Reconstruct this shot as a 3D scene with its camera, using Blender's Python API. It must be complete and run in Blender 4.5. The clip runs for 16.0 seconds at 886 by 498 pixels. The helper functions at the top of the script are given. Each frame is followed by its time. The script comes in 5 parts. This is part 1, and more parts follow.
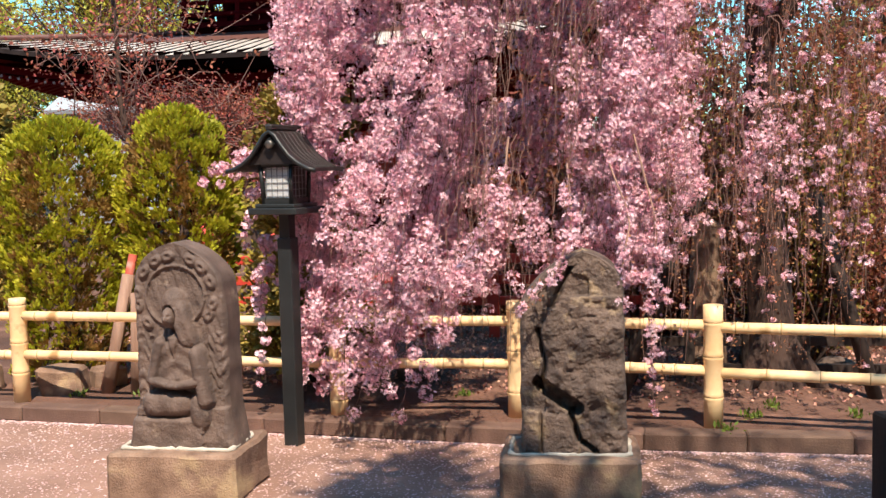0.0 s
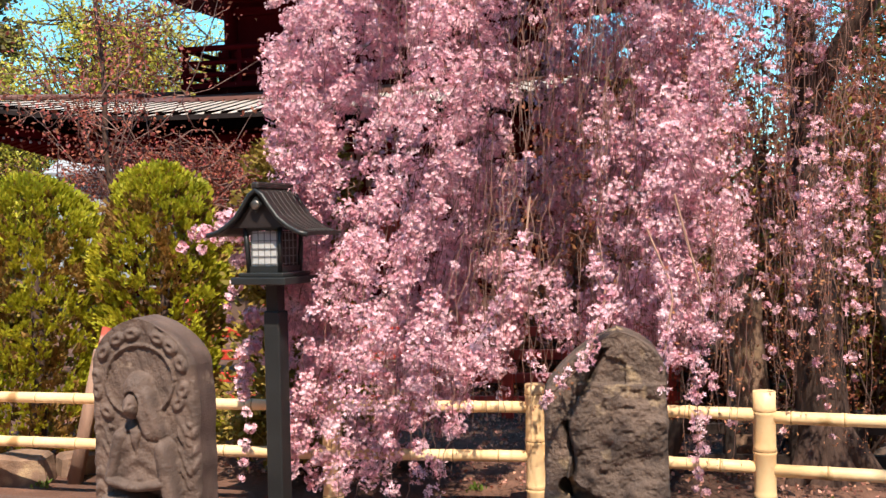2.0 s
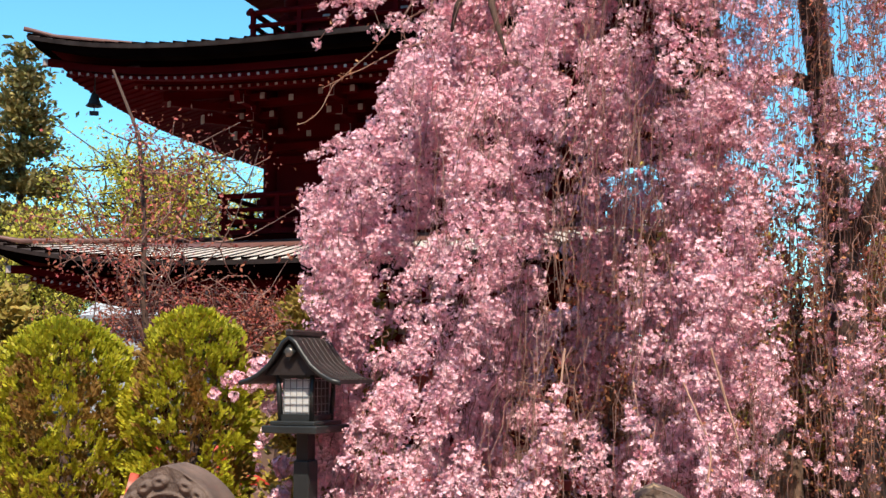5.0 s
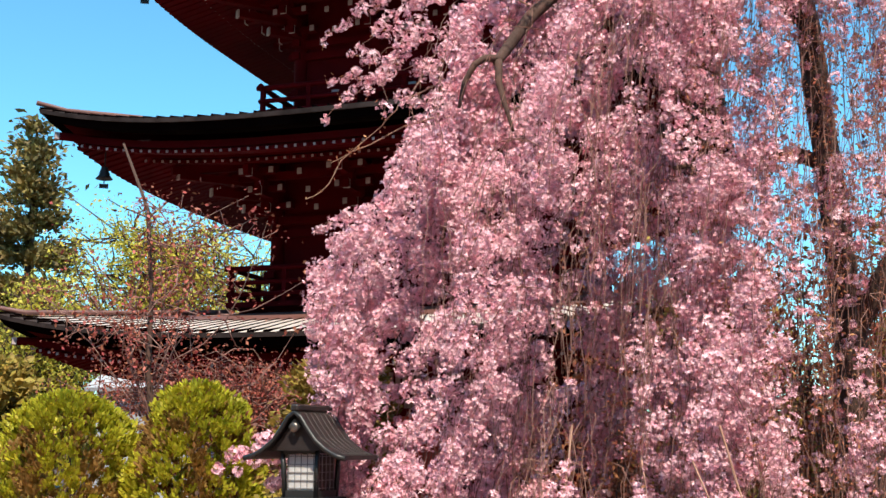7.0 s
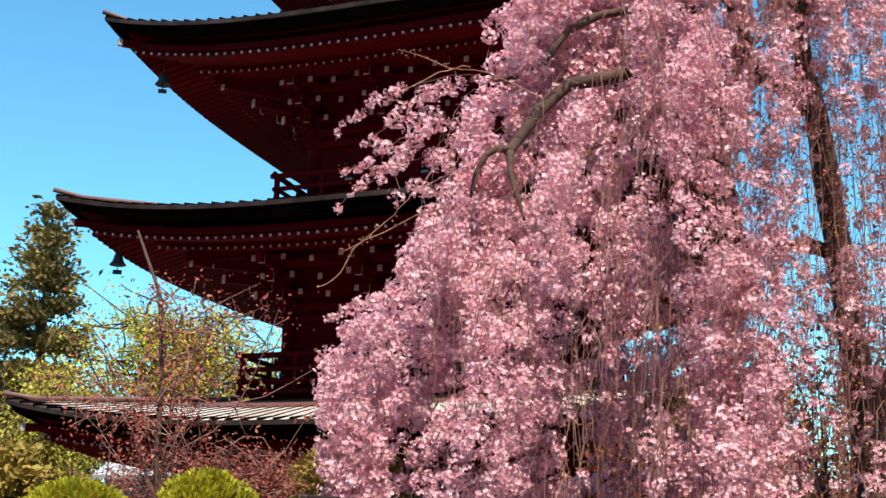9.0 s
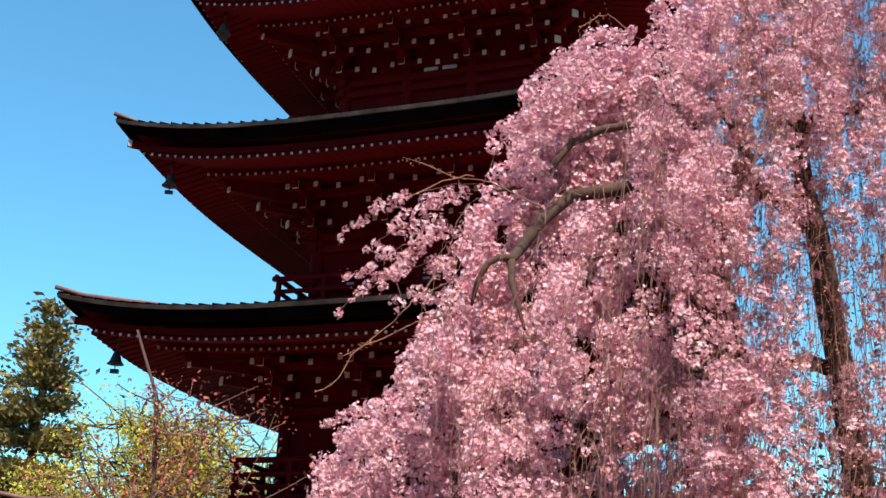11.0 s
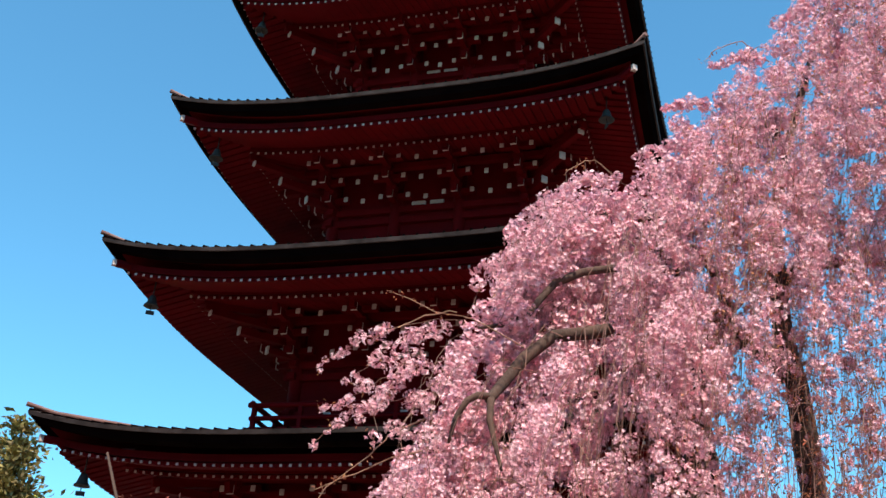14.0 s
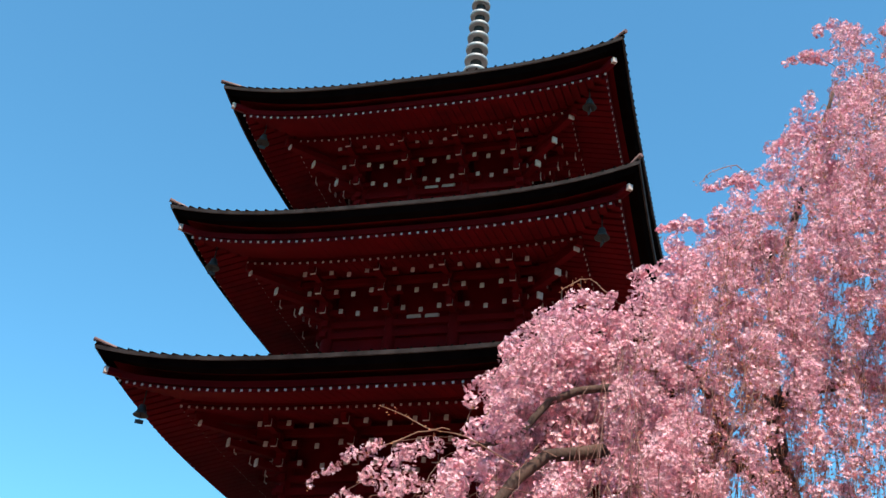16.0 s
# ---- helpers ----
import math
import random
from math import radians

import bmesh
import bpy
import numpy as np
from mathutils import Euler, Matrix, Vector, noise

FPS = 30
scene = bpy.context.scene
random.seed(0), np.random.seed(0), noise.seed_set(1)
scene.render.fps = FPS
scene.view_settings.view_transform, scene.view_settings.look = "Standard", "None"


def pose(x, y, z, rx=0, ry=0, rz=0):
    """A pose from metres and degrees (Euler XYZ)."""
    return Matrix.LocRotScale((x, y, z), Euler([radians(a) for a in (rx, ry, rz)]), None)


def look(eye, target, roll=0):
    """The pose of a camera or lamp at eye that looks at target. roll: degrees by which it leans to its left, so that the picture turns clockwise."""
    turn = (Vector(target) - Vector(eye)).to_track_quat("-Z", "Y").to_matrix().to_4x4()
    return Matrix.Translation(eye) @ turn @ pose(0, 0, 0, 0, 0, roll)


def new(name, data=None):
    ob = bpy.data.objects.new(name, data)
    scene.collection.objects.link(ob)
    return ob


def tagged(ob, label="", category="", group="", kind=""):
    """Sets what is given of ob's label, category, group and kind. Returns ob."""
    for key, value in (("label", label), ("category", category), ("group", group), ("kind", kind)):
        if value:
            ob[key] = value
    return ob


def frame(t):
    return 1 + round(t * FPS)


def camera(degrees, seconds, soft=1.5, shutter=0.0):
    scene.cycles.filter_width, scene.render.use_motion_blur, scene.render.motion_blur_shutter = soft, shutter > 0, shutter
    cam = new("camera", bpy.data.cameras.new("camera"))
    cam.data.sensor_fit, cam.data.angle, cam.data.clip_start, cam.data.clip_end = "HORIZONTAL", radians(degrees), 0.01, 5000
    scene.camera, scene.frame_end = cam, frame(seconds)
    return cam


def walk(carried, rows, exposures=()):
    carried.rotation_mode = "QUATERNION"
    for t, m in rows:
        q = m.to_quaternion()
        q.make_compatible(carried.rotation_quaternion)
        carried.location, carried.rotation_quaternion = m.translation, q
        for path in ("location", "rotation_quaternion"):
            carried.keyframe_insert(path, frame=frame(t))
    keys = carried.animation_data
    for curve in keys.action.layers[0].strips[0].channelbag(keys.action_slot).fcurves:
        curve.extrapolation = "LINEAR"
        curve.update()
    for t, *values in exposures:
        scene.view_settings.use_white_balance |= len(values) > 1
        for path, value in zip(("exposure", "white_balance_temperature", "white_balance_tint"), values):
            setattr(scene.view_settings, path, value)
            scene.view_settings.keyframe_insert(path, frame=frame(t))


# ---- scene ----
cam = camera(43.68, 16.0)
# seconds, x, y, z, tilt, lean, turn
PATH = [
    (0.0, 0.0208, -0.852, 1.7881, 85.3327, 1.3833, -0.1132),
    (0.5, 0.0095, -0.3034, 1.7848, 85.7617, 1.2891, -0.1565),
    (1.0, -0.0022, -0.0063, 1.7811, 86.1117, 1.2959, -0.125),
    (1.5, -0.0, 0.0, 1.7744, 87.2824, 1.3401, -0.0001),
    (2.0, -0.0007, -0.0004, 1.7752, 88.7326, 1.1496, 0.2119),
    (2.5, -0.002, 0.0003, 1.7768, 90.5924, 0.8159, 0.1109),
    (3.0, -0.0042, 0.0018, 1.7796, 92.0234, 0.5605, 0.5603),
    (3.5, -0.0074, 0.0038, 1.7837, 93.071, 0.5504, 1.0162),
    (4.0, -0.0101, 0.005, 1.7885, 94.1097, 0.5351, 1.4502),
    (6.5, -0.0118, 0.0054, 1.7942, 99.3941, -0.0519, 2.0707),
    (7.0, -0.0126, 0.0051, 1.7986, 100.1553, -0.0735, 2.1314),
    (7.5, -0.0131, 0.0041, 1.802, 101.0972, 0.0179, 2.2758),
    (8.0, -0.0127, 0.0023, 1.8039, 102.3524, 0.0522, 2.4513),
    (8.5, -0.0122, 0.0001, 1.805, 103.4711, -0.1813, 2.7056),
    (9.0, -0.0108, -0.0026, 1.8063, 104.666, -0.4889, 2.6601),
    (11.5, -0.0076, -0.0058, 1.8083, 111.3506, -2.2985, 2.0083),
    (12.0, -0.0057, -0.0084, 1.8099, 112.312, -2.7245, 1.5972),
    (12.5, -0.0047, -0.0109, 1.8115, 113.4128, -3.0677, 1.2339),
    (13.0, -0.0052, -0.0134, 1.8137, 114.5932, -3.3316, 1.0713),
    (13.5, -0.007, -0.0158, 1.816, 115.696, -3.4273, 0.8837),
    (14.0, -0.0091, -0.0184, 1.8189, 117.1638, -3.8807, 0.4071),
    (14.5, -0.0105, -0.0215, 1.8221, 118.6012, -3.9939, 0.2968),
    (15.0, -0.0119, -0.0245, 1.8251, 120.3701, -4.165, 0.0374),
    (15.5, -0.0123, -0.0271, 1.8272, 121.7523, -4.5233, -0.3058),
    (16.0, -0.0127, -0.0288, 1.8284, 123.098, -4.8251, -0.4384),
]
walk(cam, [(t, pose(*r)) for t, *r in PATH],
     exposures=((0.0, 0.70), (4.0, 0.66), (7.0, 0.65), (12.0, 0.64), (16.0, 0.72)))

# ---- light ----
SUN_EL, SUN_AZ = radians(57), radians(172)   # azimuth of the sun: turned from +y towards +x
world = bpy.data.worlds.new("sky")
scene.world = world
world.use_nodes = True
wn = world.node_tree
sky = wn.nodes.new("ShaderNodeTexSky")
sky.sky_type, sky.sun_disc = "NISHITA", False
sky.sun_elevation, sky.sun_rotation = SUN_EL, SUN_AZ
sky.air_density, sky.dust_density, sky.ozone_density = 1.0, 0.1, 0.6
wn.nodes["Background"].inputs["Strength"].default_value = 0.145
tint = wn.nodes.new("ShaderNodeMix")
tint.data_type, tint.blend_type = "RGBA", "MULTIPLY"
tint.inputs[0].default_value, tint.inputs[7].default_value = 1.0, (0.525, 1.05, 1.13, 1)
wn.links.new(sky.outputs["Color"], tint.inputs[6])
wn.links.new(tint.outputs[2], wn.nodes["Background"].inputs["Color"])
sun = new("sun", bpy.data.lights.new("sun", "SUN"))
sun.data.energy, sun.data.angle, sun.data.color = 4.9, radians(0.6), (1.0, 0.86, 0.70)
sun_way = Vector((math.sin(SUN_AZ) * math.cos(SUN_EL), math.cos(SUN_AZ) * math.cos(SUN_EL), math.sin(SUN_EL)))
sun.matrix_world = look(sun_way * 60, (0, 0, 0))


# ---- materials ----
def material(name, dark, light, rough=0.8, scale=6.0, fine=60.0, bump=0.3, metal=0.0, vary=0.0, sheen=0.0, through_light=0.0,
             gloss=0.5, stain=None, stain_scale=1.5, stain_at=0.6, island=False, depth=0.01, stretch=(1, 1, 1)):
    """Two-scale noise between two colours, fine relief, optional stains and variation from piece to piece."""
    m = bpy.data.materials.new(name)
    m.use_nodes = True
    nt = m.node_tree
    n, lk = nt.nodes, nt.links
    bsdf = n["Principled BSDF"]
    co = n.new("ShaderNodeTexCoord")
    mp = n.new("ShaderNodeMapping")
    mp.inputs["Scale"].default_value = stretch
    lk.new(co.outputs["Object"], mp.inputs["Vector"])

    def tex(s, detail=4.0):
        t = n.new("ShaderNodeTexNoise")
        t.inputs["Scale"].default_value, t.inputs["Detail"].default_value = s, detail
        lk.new(mp.outputs["Vector"], t.inputs["Vector"])
        return t.outputs["Fac"]

    def mix(fac, a, b, blend="MIX"):
        x = n.new("ShaderNodeMix")
        x.data_type, x.blend_type = "RGBA", blend
        for sock, v in ((x.inputs[0], fac), (x.inputs[6], a), (x.inputs[7], b)):
            if isinstance(v, (int, float)):
                sock.default_value = v
            elif isinstance(v, tuple):
                sock.default_value = (*v, 1) if len(v) == 3 else v
            else:
                lk.new(v, sock)
        return x.outputs[2]

    def ramp(v, lo, hi):
        r = n.new("ShaderNodeMapRange")
        r.inputs["From Min"].default_value, r.inputs["From Max"].default_value = lo, hi
        lk.new(v, r.inputs["Value"])
        return r.outputs["Result"]

    big, small = tex(scale), tex(fine, 6.0)
    colour = mix(ramp(big, 0.3, 0.7), dark, light)
    colour = mix(ramp(small, 0.25, 0.75), colour, mix(0.45, colour, dark))
    if stain:
        colour = mix(ramp(tex(stain_scale, 6.0), stain_at, stain_at + 0.12), colour, stain)
    if vary:
        if island:
            g = n.new("ShaderNodeNewGeometry")
            rnd = g.outputs["Random Per Island"]
        else:
            g = n.new("ShaderNodeObjectInfo")
            rnd = g.outputs["Random"]
        hsv = n.new("ShaderNodeHueSaturation")
        lk.new(colour, hsv.inputs["Color"])
        r = n.new("ShaderNodeMapRange")
        r.inputs["To Min"].default_value, r.inputs["To Max"].default_value = 1 - vary, 1 + vary
        lk.new(rnd, r.inputs["Value"])
        lk.new(r.outputs["Result"], hsv.inputs["Value"])
        r2 = n.new("ShaderNodeMapRange")
        r2.inputs["To Min"].default_value, r2.inputs["To Max"].default_value = 0.5 - vary * 0.05, 0.5 + vary * 0.05
        mul = n.new("ShaderNodeMath")
        mul.operation = "FRACT"
        m7 = n.new("ShaderNodeMath")
        m7.operation = "MULTIPLY"
        m7.inputs[1].default_value = 7.31
        lk.new(rnd, m7.inputs[0])
        lk.new(m7.outputs[0], mul.inputs[0])
        lk.new(mul.outputs[0], r2.inputs["Value"])
        lk.new(r2.outputs["Result"], hsv.inputs["Hue"])
        colour = hsv.outputs["Color"]
    lk.new(colour, bsdf.inputs["Base Color"])
    bsdf.inputs["Roughness"].default_value, bsdf.inputs["Metallic"].default_value = rough, metal
    bsdf.inputs["Specular IOR Level"].default_value = gloss
    if sheen:
        bsdf.inputs["Sheen Weight"].default_value = sheen
    if bump:
        b = n.new("ShaderNodeBump")
        b.inputs["Strength"].default_value, b.inputs["Distance"].default_value = bump, depth
        lk.new(small, b.inputs["Height"])
        lk.new(b.outputs["Normal"], bsdf.inputs["Normal"])
    if through_light:
        tr = n.new("ShaderNodeBsdfTranslucent")
        lk.new(colour, tr.inputs["Color"])
        ms = n.new("ShaderNodeMixShader")
        ms.inputs[0].default_value = through_light
        lk.new(bsdf.outputs[0], ms.inputs[1])
        lk.new(tr.outputs[0], ms.inputs[2])
        lk.new(ms.outputs[0], n["Material Output"].inputs["Surface"])
    return m


M = {}
M["paving"] = material("petal_strewn_paving", (0.21, 0.118, 0.086), (0.42, 0.250, 0.188), 0.9, 1.3, 45, 0.6, stain=(0.13, 0.074, 0.054), stain_scale=1.1, stain_at=0.62)
M["soil"] = material("dry_soil", (0.075, 0.036, 0.024), (0.225, 0.112, 0.076), 0.95, 1.1, 30, 0.9, stain=(0.28, 0.145, 0.100), stain_scale=2.4, depth=0.03)
M["kerb"] = material("weathered_concrete_kerb", (0.10, 0.056, 0.041), (0.235, 0.142, 0.102), 0.9, 3, 70, 0.6, stain=(0.055, 0.036, 0.027), vary=0.12)
M["stone"] = material("dark_weathered_andesite", (0.080, 0.054, 0.044), (0.205, 0.139, 0.110), 0.75, 7.0, 85, 0.8, stain=(0.32, 0.24, 0.18), stain_scale=9, stain_at=0.66, depth=0.006)
M["stone_mossy"] = material("lichen_covered_stone", (0.070, 0.049, 0.040), (0.205, 0.140, 0.108), 0.85, 6.0, 60, 1.0, stain=(0.36, 0.26, 0.16), stain_scale=7, stain_at=0.59, depth=0.010)
M["plinth"] = material("brown_stone_plinth", (0.15, 0.088, 0.060), (0.40, 0.26, 0.180), 0.9, 7, 90, 0.8, stain=(0.46, 0.33, 0.19), stain_scale=4, stain_at=0.58, depth=0.008)
M["mortar"] = material("pale_mortar", (0.45, 0.40, 0.33), (0.68, 0.62, 0.53), 0.9, 8, 60, 0.6)
M["fence"] = material("cream_bamboo_paint", (0.88, 0.57, 0.28), (0.96, 0.75, 0.45), 0.5, 3.0, 40, 0.15, stain=(0.44, 0.25, 0.10), stain_scale=6, stain_at=0.58)
M["fence_node"] = material("brown_bamboo_node", (0.34, 0.20, 0.08), (0.52, 0.33, 0.14), 0.6, 9, 50, 0.2)
M["lamp_metal"] = material("dark_green_grey_painted_metal", (0.013, 0.015, 0.016), (0.030, 0.033, 0.034), 0.42, 3, 80, 0.08)
M["lamp_roof"] = material("brown_black_painted_metal", (0.015, 0.011, 0.0105), (0.036, 0.027, 0.026), 0.5, 4, 60, 0.1)
M["lamp_paper"] = material("white_frosted_acrylic", (0.80, 0.80, 0.80), (0.92, 0.92, 0.92), 0.25, 5, 30, 0.02, through_light=0.4)
M["lattice"] = material("grey_painted_lattice", (0.20, 0.21, 0.22), (0.32, 0.33, 0.34), 0.5, 5, 30, 0.05)
M["weed"] = material("fresh_green_weed", (0.10, 0.16, 0.02), (0.26, 0.34, 0.05), 0.6, 4, 20, 0.0, vary=0.2, island=True, through_light=0.3)
M["gold"] = material("tarnished_brass", (0.16, 0.145, 0.13), (0.30, 0.28, 0.25), 0.4, 10, 40, 0.1, metal=0.8)
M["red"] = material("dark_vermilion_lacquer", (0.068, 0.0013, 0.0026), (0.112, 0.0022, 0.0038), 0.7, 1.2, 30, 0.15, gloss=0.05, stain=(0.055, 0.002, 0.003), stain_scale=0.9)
M["bright_red"] = material("bright_vermilion_lacquer", (0.56, 0.045, 0.028), (0.72, 0.08, 0.05), 0.5, 2, 30, 0.1)
M["white"] = material("white_limewash", (0.34, 0.26, 0.24), (0.56, 0.46, 0.43), 0.85, 4, 40, 0.1)
M["roof_grey"] = material("grey_sheet_metal_roof", (0.50, 0.44, 0.40), (0.70, 0.63, 0.58), 0.5, 1.5, 25, 0.1, vary=0.1)
M["eave_tile"] = material("grey_brown_eave_tile", (0.022, 0.016, 0.015), (0.066, 0.050, 0.047), 0.75, 3, 25, 0.2, gloss=0.1)
M["siding"] = material("pale_grey_siding", (0.34, 0.37, 0.41), (0.50, 0.53, 0.57), 0.7, 1.0, 20, 0.1, stretch=(0.3, 1, 3))
M["roof_brown"] = material("brown_sheet_metal_roof", (0.11, 0.045, 0.037), (0.19, 0.085, 0.068), 0.55, 1.5, 25, 0.1)
M["eave_black"] = material("black_layered_eave", (0.0022, 0.0012, 0.0012), (0.006, 0.0036, 0.0034), 0.95, 2, 30, 0.2, gloss=0.0)
M["bronze"] = material("dark_bronze", (0.008, 0.007, 0.007), (0.022, 0.019, 0.018), 0.7, 5, 40, 0.1)
M["finial"] = material("pale_grey_bronze", (0.26, 0.26, 0.26), (0.48, 0.48, 0.47), 0.45, 3, 30, 0.1, metal=0.3)
M["bark"] = material("cherry_bark", (0.036, 0.020, 0.0155), (0.130, 0.074, 0.055), 0.9, 5, 40, 0.9, stretch=(1, 1, 0.35), depth=0.015)
M["pale_twig"] = material("pale_spring_twig", (0.26, 0.14, 0.10), (0.46, 0.28, 0.20), 0.75, 5, 40, 0.2)
M["twig"] = material("thin_brown_twig", (0.15, 0.070, 0.058), (0.38, 0.22, 0.18), 0.75, 5, 40, 0.2)
M["blossom"] = material("pink_blossom", (0.72, 0.295, 0.38), (0.98, 0.80, 0.86), 0.7, 14, 60, 0.0, vary=0.28, island=True, through_light=0.05)
M["bronze_leaf"] = material("bronze_young_leaf", (0.34, 0.11, 0.05), (0.62, 0.30, 0.15), 0.6, 2.5, 9, 0.0, vary=0.3, island=True, through_light=0.30)
M["petal"] = material("fallen_petal", (0.74, 0.46, 0.45), (0.92, 0.72, 0.68), 0.7, 2, 9, 0.0, vary=0.25, island=True)
M["bed_petal"] = material("withered_petal", (0.42, 0.17, 0.11), (0.74, 0.42, 0.33), 0.8, 2, 9, 0.0, vary=0.3, island=True)
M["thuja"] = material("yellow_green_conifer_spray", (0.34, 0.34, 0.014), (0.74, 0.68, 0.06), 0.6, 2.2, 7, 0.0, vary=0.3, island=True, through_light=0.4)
# brown dead sprays; the same colour paints shade among the inner tufts
M["thuja_dull"] = material("browned_shaded_conifer_spray", (0.22, 0.115, 0.030), (0.46, 0.28, 0.07), 0.7, 2.2, 7, 0.0, vary=0.3, island=True, through_light=0.3)
M["fresh"] = material("fresh_yellow_green_leaf", (0.46, 0.42, 0.05), (0.74, 0.63, 0.10), 0.6, 0.3, 3, 0.0, vary=0.3, island=True, through_light=0.35)
M["cedar"] = material("dark_cedar_spray", (0.085, 0.070, 0.018), (0.33, 0.235, 0.065), 0.7, 0.4, 3, 0.0, vary=0.35, island=True, through_light=0.12)
M["pine"] = material("olive_conifer_spray", (0.18, 0.14, 0.02), (0.42, 0.29, 0.05), 0.7, 0.8, 3, 0.0, vary=0.35, island=True, through_light=0.15)
M["dry_leaf"] = material("dry_red_brown_leaf", (0.14, 0.036, 0.018), (0.36, 0.115, 0.05), 0.7, 1.2, 5, 0.0, vary=0.35, island=True, through_light=0.25)
M["earth"] = material("dark_trodden_earth", (0.05, 0.035, 0.027), (0.13, 0.09, 0.07), 0.95, 0.4, 12, 0.6)
M["far_leaf"] = material("distant_olive_leaf", (0.10, 0.09, 0.05), (0.26, 0.21, 0.12), 0.8, 0.05, 0.6, 0.0, vary=0.3, island=True)
M["worn_red"] = material("worn_red_paint", (0.36, 0.05, 0.03), (0.50, 0.12, 0.07), 0.7, 4, 40, 0.3, stain=(0.44, 0.30, 0.24), stain_scale=5, stain_at=0.52)
M["red_bud"] = material("red_brown_bud", (0.28, 0.06, 0.045), (0.50, 0.16, 0.10), 0.6, 1, 4, 0.0, vary=0.35, island=True, through_light=0.2)
M["wood"] = material("weathered_stake_wood", (0.24, 0.135, 0.0924), (0.44, 0.279, 0.202), 0.85, 3, 50, 0.5, stretch=(6, 6, 0.6))
M["dark_wood"] = material("dark_weathered_timber", (0.02, 0.0126, 0.0101), (0.06, 0.036, 0.0277), 0.8, 3, 50, 0.4, stretch=(6, 6, 0.6))


# ---- building helpers ----
def thing(name, label, category, at=(0, 0, 0), turn=0.0, group="", kind=""):
    ob = new(name)
    ob.empty_display_size = 0.1
    ob.matrix_basis = pose(*at, 0, 0, turn)
    return tagged(ob, label, category, group, kind)


def part(name, bm, mat, parent, label="", kind="", smooth=False):
    me = bpy.data.meshes.new(name)
    if smooth:
        for f in bm.faces:
            f.smooth = True
    bm.normal_update()
    bm.to_mesh(me)
    bm.free()
    for m in (mat if isinstance(mat, (list, tuple)) else (mat,)):
        me.materials.append(m)
    ob = new(name, me)
    ob.parent = parent
    return tagged(ob, label, kind=kind)


def raw_part(name, verts, faces, mat, parent, label="", kind=""):
    """A mesh from arrays: faces all have as many corners."""
    verts, faces = np.asarray(verts, np.float32), np.asarray(faces, np.int32)
    me = bpy.data.meshes.new(name)
    me.vertices.add(len(verts))
    me.vertices.foreach_set("co", verts.ravel())
    me.loops.add(faces.size)
    me.loops.foreach_set("vertex_index", faces.ravel())
    me.polygons.add(len(faces))
    me.polygons.foreach_set("loop_start", np.arange(0, faces.size, faces.shape[1], dtype=np.int32))
    me.update(calc_edges=True)
    me.validate()
    me.materials.append(mat)
    ob = new(name, me)
    ob.parent = parent
    return tagged(ob, label, kind=kind)


def box(bm, c, s, turn=(0, 0, 0), bevel=0.0, taper=1.0, mi=0):
    """A box with its centre, size, turn in degrees, bevel and top taper."""
    g = bmesh.ops.create_cube(bm, size=1.0)
    vs = g["verts"]
    for v in vs:
        if v.co.z > 0:
            v.co.x *= taper
            v.co.y *= taper
    m = pose(*c, *turn) @ Matrix.Diagonal((*s, 1))
    for v in vs:
        v.co = m @ v.co
    fs = {f for v in vs for f in v.link_faces}
    for f in fs:
        f.material_index = mi
    if bevel:
        es = list({e for v in vs for e in v.link_edges})
        r = bmesh.ops.bevel(bm, geom=es, offset=bevel, segments=1, affect="EDGES")
        for f in r["faces"]:
            f.material_index = mi
    return bm


def tube(bm, pts, radii, n=8, cap=True, mi=0):
    """A round bar along points, with a radius at each."""
    pts = [Vector(p) for p in pts]
    if isinstance(radii, (int, float)):
        radii = [radii] * len(pts)
    rings = []
    side = None
    for i, p in enumerate(pts):
        d = (pts[min(i + 1, len(pts) - 1)] - pts[max(i - 1, 0)]).normalized()
        if side is None:
            side = d.orthogonal().normalized()
        side = (side - d * side.dot(d)).normalized()
        other = d.cross(side)
        rings.append([bm.verts.new(p + (side * math.cos(a) + other * math.sin(a)) * radii[i]) for a in (2 * math.pi * k / n for k in range(n))])
    for a, b in zip(rings, rings[1:]):
        for k in range(n):
            f = bm.faces.new((a[k], a[(k + 1) % n], b[(k + 1) % n], b[k]))
            f.smooth, f.material_index = True, mi
    if cap:
        bm.faces.new(rings[0][::-1]).material_index = mi
        bm.faces.new(rings[-1]).material_index = mi
    return bm


def lathe(bm, profile, n=16, at=(0, 0, 0)):
    """Turns (radius, height) pairs round the z axis."""
    rings = [[bm.verts.new((at[0] + r * math.cos(2 * math.pi * k / n), at[1] + r * math.sin(2 * math.pi * k / n), at[2] + z)) for k in range(n)] for r, z in profile]
    for a, b in zip(rings, rings[1:]):
        for k in range(n):
            f = bm.faces.new((a[k], a[(k + 1) % n], b[(k + 1) % n], b[k]))
            f.smooth = True
    bm.faces.new(rings[0][::-1])
    bm.faces.new(rings[-1])
    return bm


def prism(bm, outline, y0, y1, mi=0):
    """An outline of (x, z) pairs pulled from y0 to y1."""
    a = [bm.verts.new((x, y0, z)) for x, z in outline]
    b = [bm.verts.new((x, y1, z)) for x, z in outline]
    n = len(a)
    for f in [a, b[::-1]] + [[a[(k + 1) % n], a[k], b[k], b[(k + 1) % n]] for k in range(n)]:
        bm.faces.new(f).material_index = mi
    return bm


def unit(v):
    return v / np.maximum(np.linalg.norm(v, axis=-1, keepdims=True), 1e-9)


